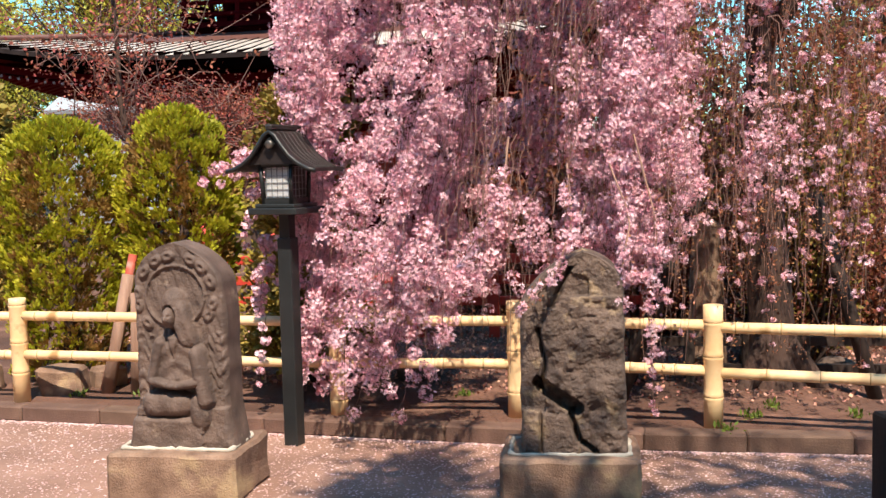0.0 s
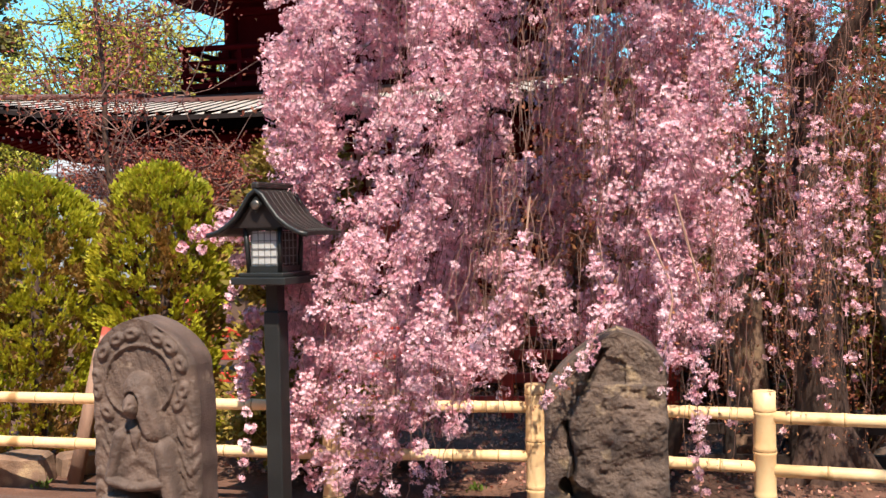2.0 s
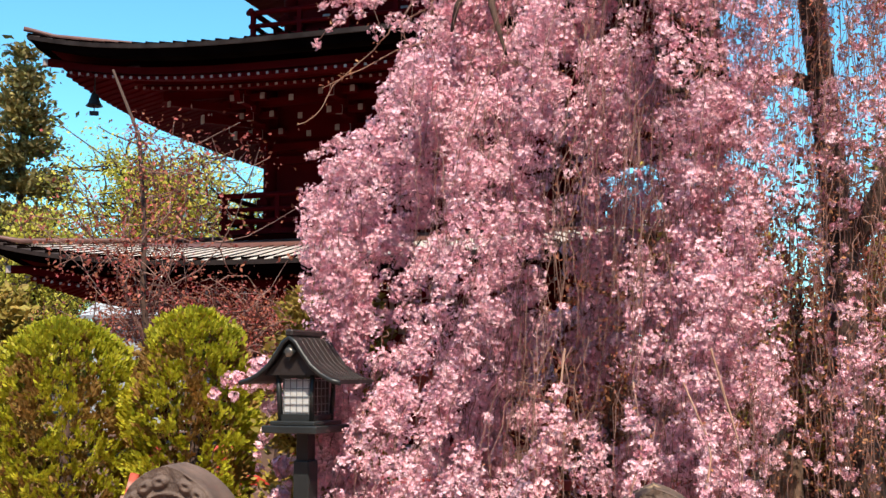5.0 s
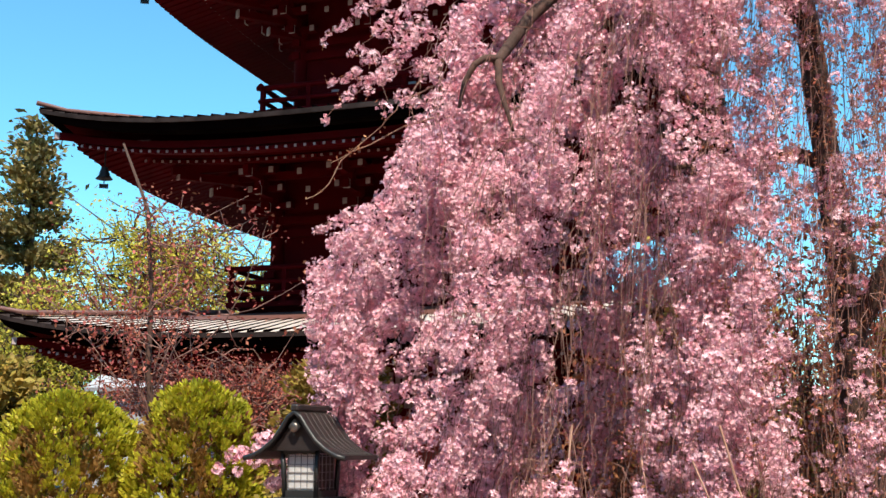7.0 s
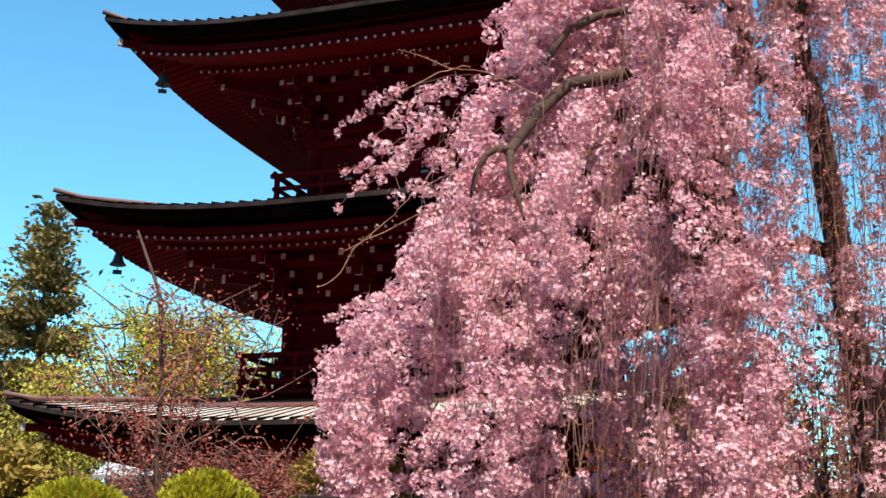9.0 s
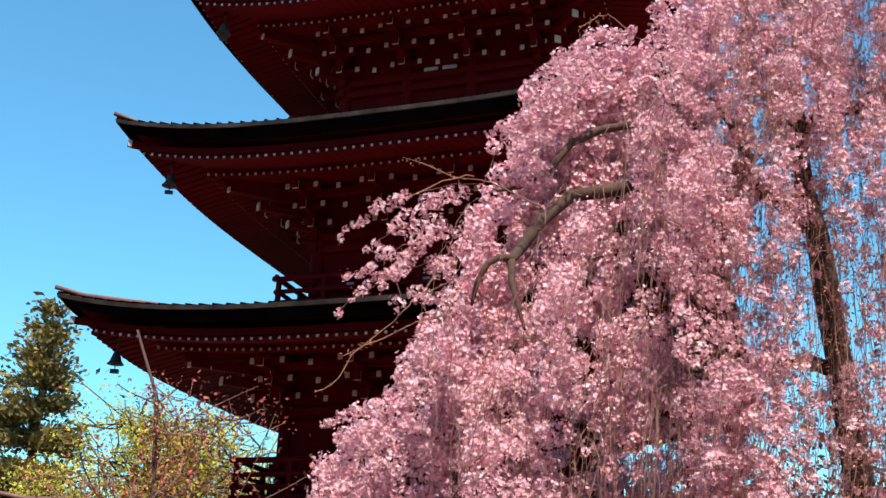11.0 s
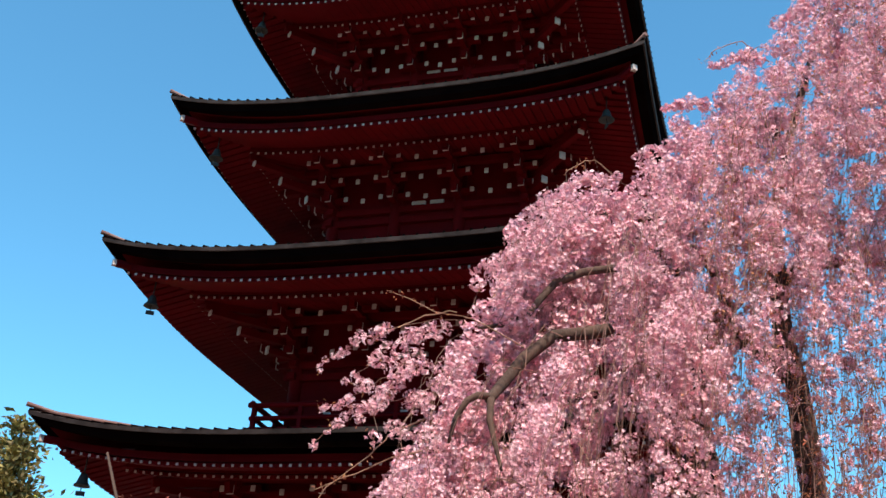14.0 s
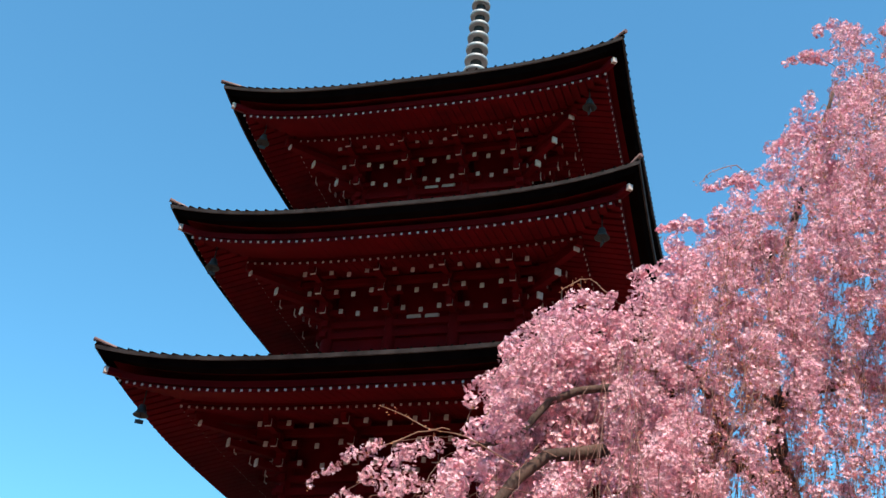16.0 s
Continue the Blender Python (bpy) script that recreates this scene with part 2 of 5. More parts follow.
def leaf_quads(rng, centres, size, up=None, aspect=0.6, jitter=0.5, face=None):
    """Small pointed leaves, one for each centre: verts and quads. up: the way each leaf points."""
    n = len(centres)
    d = rng.normal(size=(n, 3))
    d = unit(d) if up is None else unit(unit(np.broadcast_to(up, (n, 3))) + d * jitter)
    s = unit(np.cross(d, rng.normal(size=(n, 3)) if face is None else face + rng.normal(size=(n, 3)) * 0.45))
    ln = (size * rng.uniform(0.6, 1.3, n))[:, None]
    w = ln * aspect * 0.5
    nrm = np.cross(d, s)
    v = np.stack([centres, centres + d * ln * 0.5 + s * w + nrm * w * 0.4, centres + d * ln, centres + d * ln * 0.5 - s * w + nrm * w * 0.4], 1)
    return v.reshape(-1, 3), np.arange(4 * n).reshape(n, 4)


def simple_blossom_mesh(rng, centres, facing, size):
    """Five plain petals round each centre, for the depth of the crown: verts and triangles."""
    n = len(centres)
    f = unit(facing)
    a = unit(np.cross(f, rng.normal(size=(n, 3))))
    b = np.cross(f, a)
    r = (size * rng.uniform(0.8, 1.25, n) * 0.5)[:, None]
    vs = [centres - f * r * 0.25]
    turn = rng.uniform(0, 6.28, n)[:, None]
    for k in range(5):
        for da in (-0.46, 0.46):
            t = turn + 2 * math.pi * k / 5 + da
            vs.append(centres + (a * np.cos(t) + b * np.sin(t)) * r * 0.92 + f * r * 0.22)
    v = np.stack(vs, 1).reshape(-1, 3)
    base = np.arange(n)[:, None, None] * 11
    q = np.array([[0, 1 + 2 * k, 2 + 2 * k] for k in range(5)])[None]
    return v, (base + q).reshape(-1, 3)


def blossom_mesh(rng, centres, facing, size):
    """Five cupped petals round each centre, from half closed to wide open: verts and quads that share the middle."""
    n = len(centres)
    f = unit(facing)
    a = unit(np.cross(f, rng.normal(size=(n, 3))))
    b = np.cross(f, a)
    r = (size * rng.uniform(0.7, 1.15, n) * 0.5)[:, None]
    shut = rng.uniform(0.05, 0.75, n)[:, None]
    vs = [centres - f * r * 0.35]
    turn = rng.uniform(0, 6.28, n)[:, None]
    for k in range(5):
        own = 1 + rng.normal(0, 0.13, (n, 1))
        for da, rr, h in ((-0.40, 0.66, 0.5), (0.0, 1.0, 1.0), (0.40, 0.66, 0.5)):
            t = turn + 2 * math.pi * k / 5 + da
            vs.append(centres + (a * np.cos(t) + b * np.sin(t)) * r * rr * own * np.cos(shut * h) + f * r * (h * shut * own - 0.1))
    v = np.stack(vs, 1).reshape(-1, 3)
    base = np.arange(n)[:, None, None] * 16
    q = np.array([[0, 1 + 3 * k, 2 + 3 * k, 3 + 3 * k] for k in range(5)])[None]
    return v, (base + q).reshape(-1, 4)


# ---- ground ----
KERB_X = (-40.0, -6.0, -3.17, -2.2, -0.31, 1.24, 2.49, 6.0, 40.0)
KERB_Y = (19.0, 7.80, 6.92, 6.66, 6.09, 5.68, 5.47, 5.0, 2.5)


def kerb_y(x):
    return float(np.interp(x, KERB_X, KERB_Y))


bm = bmesh.new()
xs = [-900, -300, -100, -40] + [-20 + 0.8 * i for i in range(51)] + [40, 100, 300, 900]
rows = []
for x in xs:
    ky = kerb_y(max(-40, min(40, x)))
    col = [(-600, 0), (-60, 0), (-10, 0), (1, 0), (ky - 1.0, 0), (ky + 0.02, 0), (ky + 0.14, 0), (30, 0.0), (120, 0), (400, 0), (2500, 0)]
    rows.append([bm.verts.new((x, max(y, ky + 0.2) if i > 6 else y, z)) for i, (y, z) in enumerate(col)])
for a, b in zip(rows, rows[1:]):
    for k in range(len(a) - 1):
        bm.faces.new((a[k], b[k], b[k + 1], a[k + 1]))
ground = part("ground", bm, M["earth"], None)
tagged(ground, "dark trodden earth round the pagoda", "ground", kind="structure")
bm = bmesh.new()
rows = []
for i in range(49):
    x = -12 + 0.5 * i
    ky = kerb_y(x) + 0.01
    rows.append([bm.verts.new((x, y, 0.004)) for y in (-12, -4, 0, 1, 2, 3, 3.6, ky)])
for a, b in zip(rows, rows[1:]):
    for k in range(len(a) - 1):
        bm.faces.new((a[k], b[k], b[k + 1], a[k + 1]))
pavement = part("pavement", bm, M["paving"], None)
tagged(pavement, "pinkish brown gravelly path strewn with fallen petals", "pavement", kind="structure")

# planting bed behind the kerb, slightly uneven
bm = bmesh.new()
rows = []
for i in range(81):
    x = -24 + 0.6 * i
    ky = kerb_y(x)
    col = []
    for j, dy in enumerate((0.16, 0.5, 0.9, 1.4, 2.0, 2.8, 3.6, 5.0, 8.0, 14.0, 30.0)):
        h = 0.105 + 0.04 * noise.noise((x * 0.9, (ky + dy) * 0.9, 3.0)) + 0.02 * noise.noise((x * 4, (ky + dy) * 4, 1.0))
        col.append(bm.verts.new((x, ky + dy, h if j else 0.10)))
    rows.append(col)
for a, b in zip(rows, rows[1:]):
    for k in range(len(a) - 1):
        bm.faces.new((a[k], b[k], b[k + 1], a[k + 1])).smooth = True
bed = part("planting_bed", bm, M["soil"], None)
tagged(bed, "bare dry brown soil of the planting bed behind the kerb", "soil", kind="structure")

kerb = thing("kerb", "weathered grey-brown concrete kerb stones along the planting bed", "kerb", kind="structure")
x = -9.0
rk = random.Random(4)
while x < 8.0:
    x1 = x + 0.6
    a, b = Vector((x, kerb_y(x), 0)), Vector((x1, kerb_y(x1), 0))
    d = b - a
    bm = bmesh.new()
    box(bm, (0, 0.08, 0.055), (d.length - 0.005, 0.16, 0.11 + rk.uniform(-0.006, 0.006)), bevel=0.012)
    k = part("kerb_stone", bm, M["kerb"], kerb)
    k.matrix_basis = pose((a.x + b.x) / 2, (a.y + b.y) / 2, 0, 0, 0, math.degrees(math.atan2(d.y, d.x)))
    x = x1

# fallen petals on the paving and the bed
rng = np.random.default_rng(5)
px = rng.uniform(-4.5, 4.5, 44000)
ky = np.interp(px, KERB_X, KERB_Y)
py = np.where(rng.random(44000) < 0.20, ky - np.abs(rng.normal(0, 0.035, 44000)), 2.0 + (ky - 2.0) * rng.random(44000) ** 0.7)
keep = py < ky - 0.004
pc = np.stack([px, py, np.full(44000, 0.008)], 1)[keep]
v, f = leaf_quads(rng, pc, 0.017, up=np.array([0.0, 0.0, 0.0]), aspect=0.9, jitter=1.0)
v[:, 2] = 0.006 + np.abs(v[:, 2] - 0.008) * 0.25
petals = raw_part("fallen_petals", v, f, M["petal"], None)
tagged(petals, "pale pink fallen blossom petals scattered over the paving", "petals", kind="stuff")


n = 15000
px = rng.uniform(-3.5, 5.5, n)
py = np.interp(px, KERB_X, KERB_Y) + 0.9 + 5.0 * rng.random(n) ** 0.8
pz = np.array([0.115 + 0.04 * noise.noise((a * 0.9, b * 0.9, 3.0)) + 0.02 * noise.noise((a * 4, b * 4, 1.0)) for a, b in zip(px, py)])
v, f = leaf_quads(rng, np.stack([px, py, pz], 1), 0.030, aspect=0.9, jitter=1.0)
tagged(raw_part("bed_petals", v, f, M["bed_petal"], None), "withered salmon pink petals and leaves over the soil", "petals", kind="stuff")


# ---- fence of cream painted bamboo-like bars ----
def bamboo(name, length, radius, parent, at, turn, nodes=0.33, seed=0, upright=False):
    """A bar along x (or z) with slightly swollen joints; the joints' dark rings are parts of it."""
    r = random.Random(seed)
    bm = bmesh.new()
    pts, rad, rings = [], [], []
    s = 0.0
    nxt = r.uniform(0.08, nodes)
    while s < length:
        pts.append(s), rad.append(radius * r.uniform(0.97, 1.0))
        if nxt < length - 0.02:
            for o, k in ((-0.02, 1.0), (-0.006, 1.09), (0.0, 0.98), (0.006, 1.07), (0.02, 1.0)):
                pts.append(nxt + o), rad.append(radius * k)
            rings.append(nxt)
        s = nxt + 0.05
        nxt += nodes * r.uniform(0.85, 1.15)
        if s >= length or nxt >= length:
            break
    pts.append(length), rad.append(radius)
    order = sorted(range(len(pts)), key=lambda i: pts[i])
    axis = (lambda q: (0, 0, q)) if upright else (lambda q: (q, 0, 0))
    tube(bm, [axis(pts[i]) for i in order], [rad[i] for i in order], 12)
    ob = part(name, bm, M["fence"], parent)
    ob.matrix_basis = pose(*at, *turn)
    for q in rings:
        bm = bmesh.new()
        tube(bm, [axis(q - 0.0035), axis(q + 0.0035)], radius * 1.035, 12)
        part("joint_ring", bm, M["fence_node"], ob, "brown joint ring")
    return ob


FENCE = ((-5.45, 7.80), (-4.25, 7.42), (-3.06, 7.07), (-1.88, 6.76), (-0.70, 6.46), (0.48, 6.26), (1.66, 5.84), (2.83, 5.42), (4.0, 5.0))
fence = thing("bamboo_fence", "cream painted bamboo-style fence with two rails and thick posts", "fence", kind="structure")
for i, (x, y) in enumerate(FENCE):
    bamboo("fence_post", 0.78, 0.060, fence, (x, y, 0.08), (0, 0, 17 * i), 0.25, i, True)
for i, (a, b) in enumerate(zip(FENCE, FENCE[1:])):
    d = Vector((b[0] - a[0], b[1] - a[1], 0))
    ang = math.degrees(math.atan2(d.y, d.x))
    for z in (0.440, 0.722):
        bamboo("fence_rail", d.length - 0.08, 0.034, fence, (a[0] + d.x / d.length * 0.04, a[1] + d.y / d.length * 0.04, z + 0.006 * (i % 3)), (i * 20, 0, ang), 0.30, i * 7 + int(z * 10))


# ---- garden lantern on a post ----
def lantern():
    t = thing("garden_lantern", "dark green-grey metal garden lantern with curved roof on square post", "lantern", (-0.95, 6.05, 0), -24)
    bm = bmesh.new()
    box(bm, (0, 0, 0.84), (0.125, 0.125, 1.68), bevel=0.008)
    part("post", bm, M["lamp_metal"], t)
    bm = bmesh.new()
    box(bm, (0, 0, 1.77), (0.095, 0.095, 0.20), bevel=0.004)
    part("neck", bm, M["lamp_roof"], t)
    bm = bmesh.new()
    box(bm, (0, 0, 1.895), (0.44, 0.44, 0.05), bevel=0.006)
    box(bm, (0, 0, 1.935), (0.36, 0.36, 0.03), bevel=0.006)
    part("tray", bm, M["lamp_metal"], t)
    t.scale = (0.787, 0.787, 0.787)
    # lamp house: tapered box with a grille on each side
    bm = bmesh.new()
    for sx in (-1, 1):
        for sy in (-1, 1):
            tube(bm, [(sx * 0.125, sy * 0.125, 1.95), (sx * 0.14, sy * 0.14, 2.28)], 0.018, 4)
    box(bm, (0, 0, 1.97), (0.27, 0.27, 0.05))
    box(bm, (0, 0, 2.265), (0.30, 0.30, 0.05))
    part("lamp_frame", bm, M["lamp_metal"], t)
    for k in range(4):
        bm = bmesh.new()
        box(bm, (0, -0.115, 2.115), (0.215, 0.006, 0.24))
        pane = part("pane", bm, M["lamp_paper"] if k % 2 == 0 else M["lamp_roof"], t, "white frosted pane" if k % 2 == 0 else "dark brown side panel")
        pane.matrix_basis = pose(0, 0, 0, 0, 0, 90 * k)
        bm = bmesh.new()
        for i in range(5):
            box(bm, (-0.1 + 0.05 * i, -0.122, 2.115), (0.0045, 0.006, 0.24))
            box(bm, (0, -0.123, 2.01 + 0.053 * i), (0.215, 0.005, 0.0045))
        g = part("grille", bm, M["lattice"], pane, "thin grey lattice")
    # roof: two swept slopes, ridge along the depth
    prof = [(0.0, 2.535), (0.05, 2.50), (0.10, 2.43), (0.17, 2.345), (0.25, 2.285), (0.33, 2.245), (0.405, 2.228)]
    outline = [(-x, z) for x, z in prof[::-1]] + [(x, z) for x, z in prof[1:]]
    under = [(x, z - 0.028) for x, z in outline[::-1]]
    bm = bmesh.new()
    prism(bm, outline + under, -0.21, 0.21)
    roof = part("roof", bm, M["lamp_roof"], t, "curved brown-black metal roof")
    for s in (-1, 1):
        for j in range(1, 7):
            y = -0.21 + 0.42 * j / 7
            bm = bmesh.new()
            tube(bm, [(s * x, y, z + 0.002) for x, z in prof], 0.0035, 5)
            part("roof_seam", bm, M["lamp_roof"], roof)
    for y in (-0.215, 0.215):
        bm = bmesh.new()
        tube(bm, [(x, y, z - 0.02) for x, z in outline], 0.018, 6)
        part("bargeboard", bm, M["lamp_metal"], roof)
    bm = bmesh.new()
    box(bm, (0, 0, 2.545), (0.06, 0.46, 0.05), bevel=0.012)
    part("ridge", bm, M["lamp_roof"], roof)
    for y in (-0.222, 0.222):
        bm = bmesh.new()
        lathe(bm, [(0.0, -0.006), (0.034, -0.006), (0.034, 0.004), (0.02, 0.01), (0.0, 0.012)], 12)
        c = part("crest", bm, M["gold"], roof, "round tarnished brass crest")
        c.matrix_basis = pose(0, y, 2.415, 90, 0, 0)
        bm = bmesh.new()
        prism(bm, [(0, 2.47), (-0.05, 2.42), (0, 2.36), (0.05, 2.42)], y * 0.97 - 0.004, y * 0.97 + 0.004)
        part("gable_pendant", bm, M["lamp_metal"], roof)
    for y in (-0.17, 0.17):
        bm = bmesh.new()
        prism(bm, [(-0.22, 2.26), (-0.10, 2.38), (0, 2.48), (0.10, 2.38), (0.22, 2.26)], y - 0.01, y + 0.01)
        part("gable_board", bm, M["lamp_roof"], roof)
    return t


lantern()


# ---- carved stones ----
def relief_stone(name, label, cat, at, turn, h, depth, mat, heights, rough, seed, half):
    """A slab with a rounded head whose front carries a relief: heights(u, v) in metres, u across, v up from the foot; half(v) gives its two edges."""
    t = thing(name, label, cat, at, turn)
    nx, nz = 120, 200
    bm = bmesh.new()

    grid = []
    for j in range(nz + 1):
        v = h * j / nz
        row = []
        for i in range(nx + 1):
            s = 2 * i / nx - 1
            left, right = half(v)
            wob = 0.008 * noise.noise((seed + (9 if s > 0 else 0), v * 7, 0))
            u = (left + right) / 2 + (right - left + 2 * wob) / 2 * s
            edge = 1 - max(0.0, abs(s) - 0.9) / 0.1
            p = 1.15 * heights(u, v) + rough * noise.noise((u * 9 + seed, v * 9, 0)) + rough * 0.8 * noise.noise((u * 26, v * 26, seed)) + rough * 0.6 * noise.noise((u * 60, v * 60, seed))
            y = -depth / 2 - p * (1 if 0 < i < nx else 0) + (1 - edge) ** 2 * 0.04
            row.append(bm.verts.new((u, y, v)))
        grid.append(row)
    for a, b in zip(grid, grid[1:]):
        for i in range(nx):
            bm.faces.new((a[i], a[i + 1], b[i + 1], b[i])).smooth = True
    # back and sides
    back = [(bm.verts.new((r[0].co.x, depth / 2, r[0].co.z)), bm.verts.new((r[-1].co.x, depth / 2, r[-1].co.z))) for r in grid]
    for j in range(nz):
        bm.faces.new((grid[j][0], grid[j + 1][0], back[j + 1][0], back[j][0]))
        bm.faces.new((grid[j + 1][-1], grid[j][-1], back[j][1], back[j + 1][1]))
        bm.faces.new((back[j][0], back[j + 1][0], back[j + 1][1], back[j][1]))
    bm.faces.new(grid[-1] + [back[-1][1], back[-1][0]])
    ob = part(name, bm, mat, None)
    bpy.data.objects.remove(t)
    ob.name = name
    ob.matrix_basis = pose(*at, 0, 0, turn)
    return tagged(ob, label, cat)


def blob(u, v, cu, cv, ru, rv, h, p=2.0):
    q = (abs((u - cu) / ru)) ** p + (abs((v - cv) / rv)) ** p
    return h * math.sqrt(1 - q) if q < 1 else 0.0


def bar(u, v, a, b, r, h):
    """A rounded bar of the relief from a to b."""
    ax, ay, bx, by = *a, *b
    t = max(0.0, min(1.0, ((u - ax) * (bx - ax) + (v - ay) * (by - ay)) / ((bx - ax) ** 2 + (by - ay) ** 2)))
    d = math.hypot(u - ax - t * (bx - ax), v - ay - t * (by - ay)) / r
    return h * (1 - d ** 2.5) ** 0.5 if d < 1 else 0.0


def wreath(u, v):
    """Rolled petals in a ring round the halo."""
    best = 0.0
    for k in range(11):
        a = math.radians(-132 + 25.5 * k + 5 * math.sin(k * 2.3))
        cu, cv = -0.02 + 0.252 * math.sin(a), 0.965 + 0.252 * math.cos(a)
        du, dv = u - cu, v - cv
        q = ((du * math.cos(a) - dv * math.sin(a)) / 0.060) ** 2 + ((du * math.sin(a) + dv * math.cos(a)) / 0.040) ** 2
        if q < 1:
            best = max(best, 0.050 * math.sqrt(1 - q) - 0.020 * math.exp(-q * 9))
    return best


def seated_figure(u, v):
    """A sunken halo disc with a raised rim, a hooded seated figure with folded arms, and a ring of rolled petals."""
    r = math.hypot(u + 0.02, v - 0.965)
    if r < 0.185:
        p = -0.034
    elif r < 0.200:
        p = 0.016
    elif r < 0.30 and v > 0.72:
        p = -0.022 + wreath(u, v)
    else:
        p = 0.016 * noise.noise((u * 14, v * 11, 4.0)) + 0.008 * noise.noise((u * 30, v * 22, 8.0))
        if abs(u) > 0.19 and 0.30 < v < 0.74:
            p += 0.016 * abs(math.sin(v * 36 + 3 * math.sin(u * 30))) - 0.008
    hood = blob(u, v, -0.022, 0.915, 0.086, 0.100, 0.076)
    if v > 0.655 - 0.25 * (u - 0.09):
        hood = max(hood, blob(u - 0.24 * (0.80 - v), v, 0.042, 0.79, 0.066, 0.17, 0.090, 3.4) + 0.004 * math.sin(70 * u + 25 * v))
    face = blob(u, v, -0.040, 0.838, 0.052, 0.078, 0.118)
    if face:
        face -= 0.014 * math.exp(-(((abs(u + 0.040) - 0.018) / 0.010) ** 2 + ((v - 0.850) / 0.009) ** 2)) + 0.010 * math.exp(-((v - 0.802) / 0.005) ** 2) * (abs(u + 0.040) < 0.018)
        face += 0.014 * math.exp(-(((u + 0.042) / 0.008) ** 2 + ((v - 0.830) / 0.020) ** 2))
        hood = min(hood, 0.05)
    half = 0.105 + 0.26 * (0.74 - v)
    torso = 0.0
    if 0.395 < v < 0.76 and abs(u) < half:
        torso = 0.070 * (1 - (abs(u) / half) ** 3) ** 0.5 * min(1.0, (0.76 - v) / 0.05)
        torso -= 0.016 * math.exp(-((abs(u + 0.02) - (v - 0.56) * 0.30) / 0.008) ** 2) * (v > 0.57)
        torso += 0.004 * math.sin(58 * v + 40 * abs(u))
    arms = max(bar(u, v, (-0.115, 0.67), (-0.168, 0.45), 0.046, 0.082), bar(u, v, (0.125, 0.61), (0.172, 0.31), 0.052, 0.095),
               bar(u, v, (-0.165, 0.44), (-0.03, 0.405), 0.034, 0.100), bar(u, v, (0.135, 0.43), (-0.01, 0.405), 0.034, 0.100), blob(u, v, -0.03, 0.412, 0.055, 0.034, 0.118))
    lap = max(blob(u, v, -0.085, 0.285, 0.180, 0.084, 0.086, 3.0), blob(u, v, 0.135, 0.24, 0.075, 0.13, 0.082, 2.6))
    if lap:
        lap += 0.004 * math.sin(46 * u + 14 * v)
    elif 0.36 < v < 0.385 and -0.13 < u < 0.08:
        torso = arms = min(arms, 0.01)
    foot = 0.0
    if v < 0.205 and u < 0.15:
        foot = 0.066 * min(1.0, (0.205 - v) / 0.02) ** 0.5 + 0.012 * noise.noise((u * 8, v * 8, 2.0))
    elif v < 0.26:
        foot = 0.030 + 0.010 * noise.noise((u * 10, v * 10, 2.0))
    return max(p, torso, hood, face, arms, lap, foot)


def worn_figure(u, v):
    """A split slab: a smooth plane beside a broken, pitted mass over two blocks, with a deep hollow between."""
    p = 0.006 + 0.02 * (u + 0.2) + 0.006 * noise.noise((u * 6, v * 4, 3.0))
    r = math.hypot(u + 0.02, v - 0.92)
    if r < 0.20 and u < 0.10:
        p -= 0.020
    edge = -0.19 + 0.05 * noise.noise((v * 5, 2.0, 0)) + 0.16 * max(0.0, v - 0.75)
    if u > edge:
        lump = 0.040 + 0.045 * math.sqrt(max(0.0, 1 - ((u - 0.08) / 0.30) ** 2)) * (1 if v < 0.80 else max(0.25, 1 - (v - 0.80) * 2.5))
        lump += 0.030 * noise.noise((u * 7, v * 6, 7.0)) + 0.016 * noise.noise((u * 18, v * 16, 2.0))
        lump -= 0.030 * max(0.0, noise.noise((u * 26, v * 24, 5.0)) - 0.25)
        p = max(p, lump) if v < 0.98 else p + 0.3 * lump
    if v < 0.285 - 0.18 * (u + 0.33) and u < -0.01 + 0.25 * (0.2 - v):
        p = 0.088 + 0.008 * noise.noise((u * 9, v * 9, 1.0)) - 0.060 * math.exp(-((u + 0.205) / 0.009) ** 2)
    d = bar(u, v, (-0.205, 0.43), (0.01, 0.285), 0.052, 1.0)
    p -= 0.15 * d ** 0.5 if d else 0.0
    p -= 0.085 * math.exp(-((u + 0.195 - 0.02 * math.sin(v * 14)) / 0.012) ** 2) * (0.48 < v < 0.78)
    p -= 0.070 * math.exp(-((u - 0.01 + 0.48 * (1.20 - v)) / 0.016) ** 2) * (0.90 < v < 1.16)
    g = bar(u, v, (-0.02, 0.24), (0.03, 0.09), 0.022, 1.0) or bar(u, v, (0.03, 0.09), (0.13, 0.02), 0.020, 1.0)
    return p - (0.10 * g if g else 0.0)


def round_head(v):
    """Edges of the carved stele: flared foot, upright sides, a shallow pointed head."""
    side = 0.305 + 0.05 * max(0.0, 1 - v / 0.32) ** 1.4
    if v > 1.02:
        k = min(1.0, (v - 1.02) / 0.28)
        side *= max(0.02, 1 - k ** 2.1) ** 0.62
    return -side - 0.02 * max(0.0, v - 1.02) / 0.28, side - 0.05 * max(0.0, v - 0.9) / 0.4


def broken_head(v):
    """Edges of the worn stele: one shoulder lower and sloping."""
    left = -0.33 * max(0.02, 1 - max(0.0, (v - 0.92) / 0.33) ** 1.6) ** 0.7
    right = (0.33 - 0.02 * v) * max(0.02, 1 - max(0.0, (v - 0.98) / 0.27) ** 2.2) ** 0.6
    return left + 0.09 * max(0.0, v - 0.9) / 0.35, right + 0.03 * max(0.0, v - 0.9) / 0.35


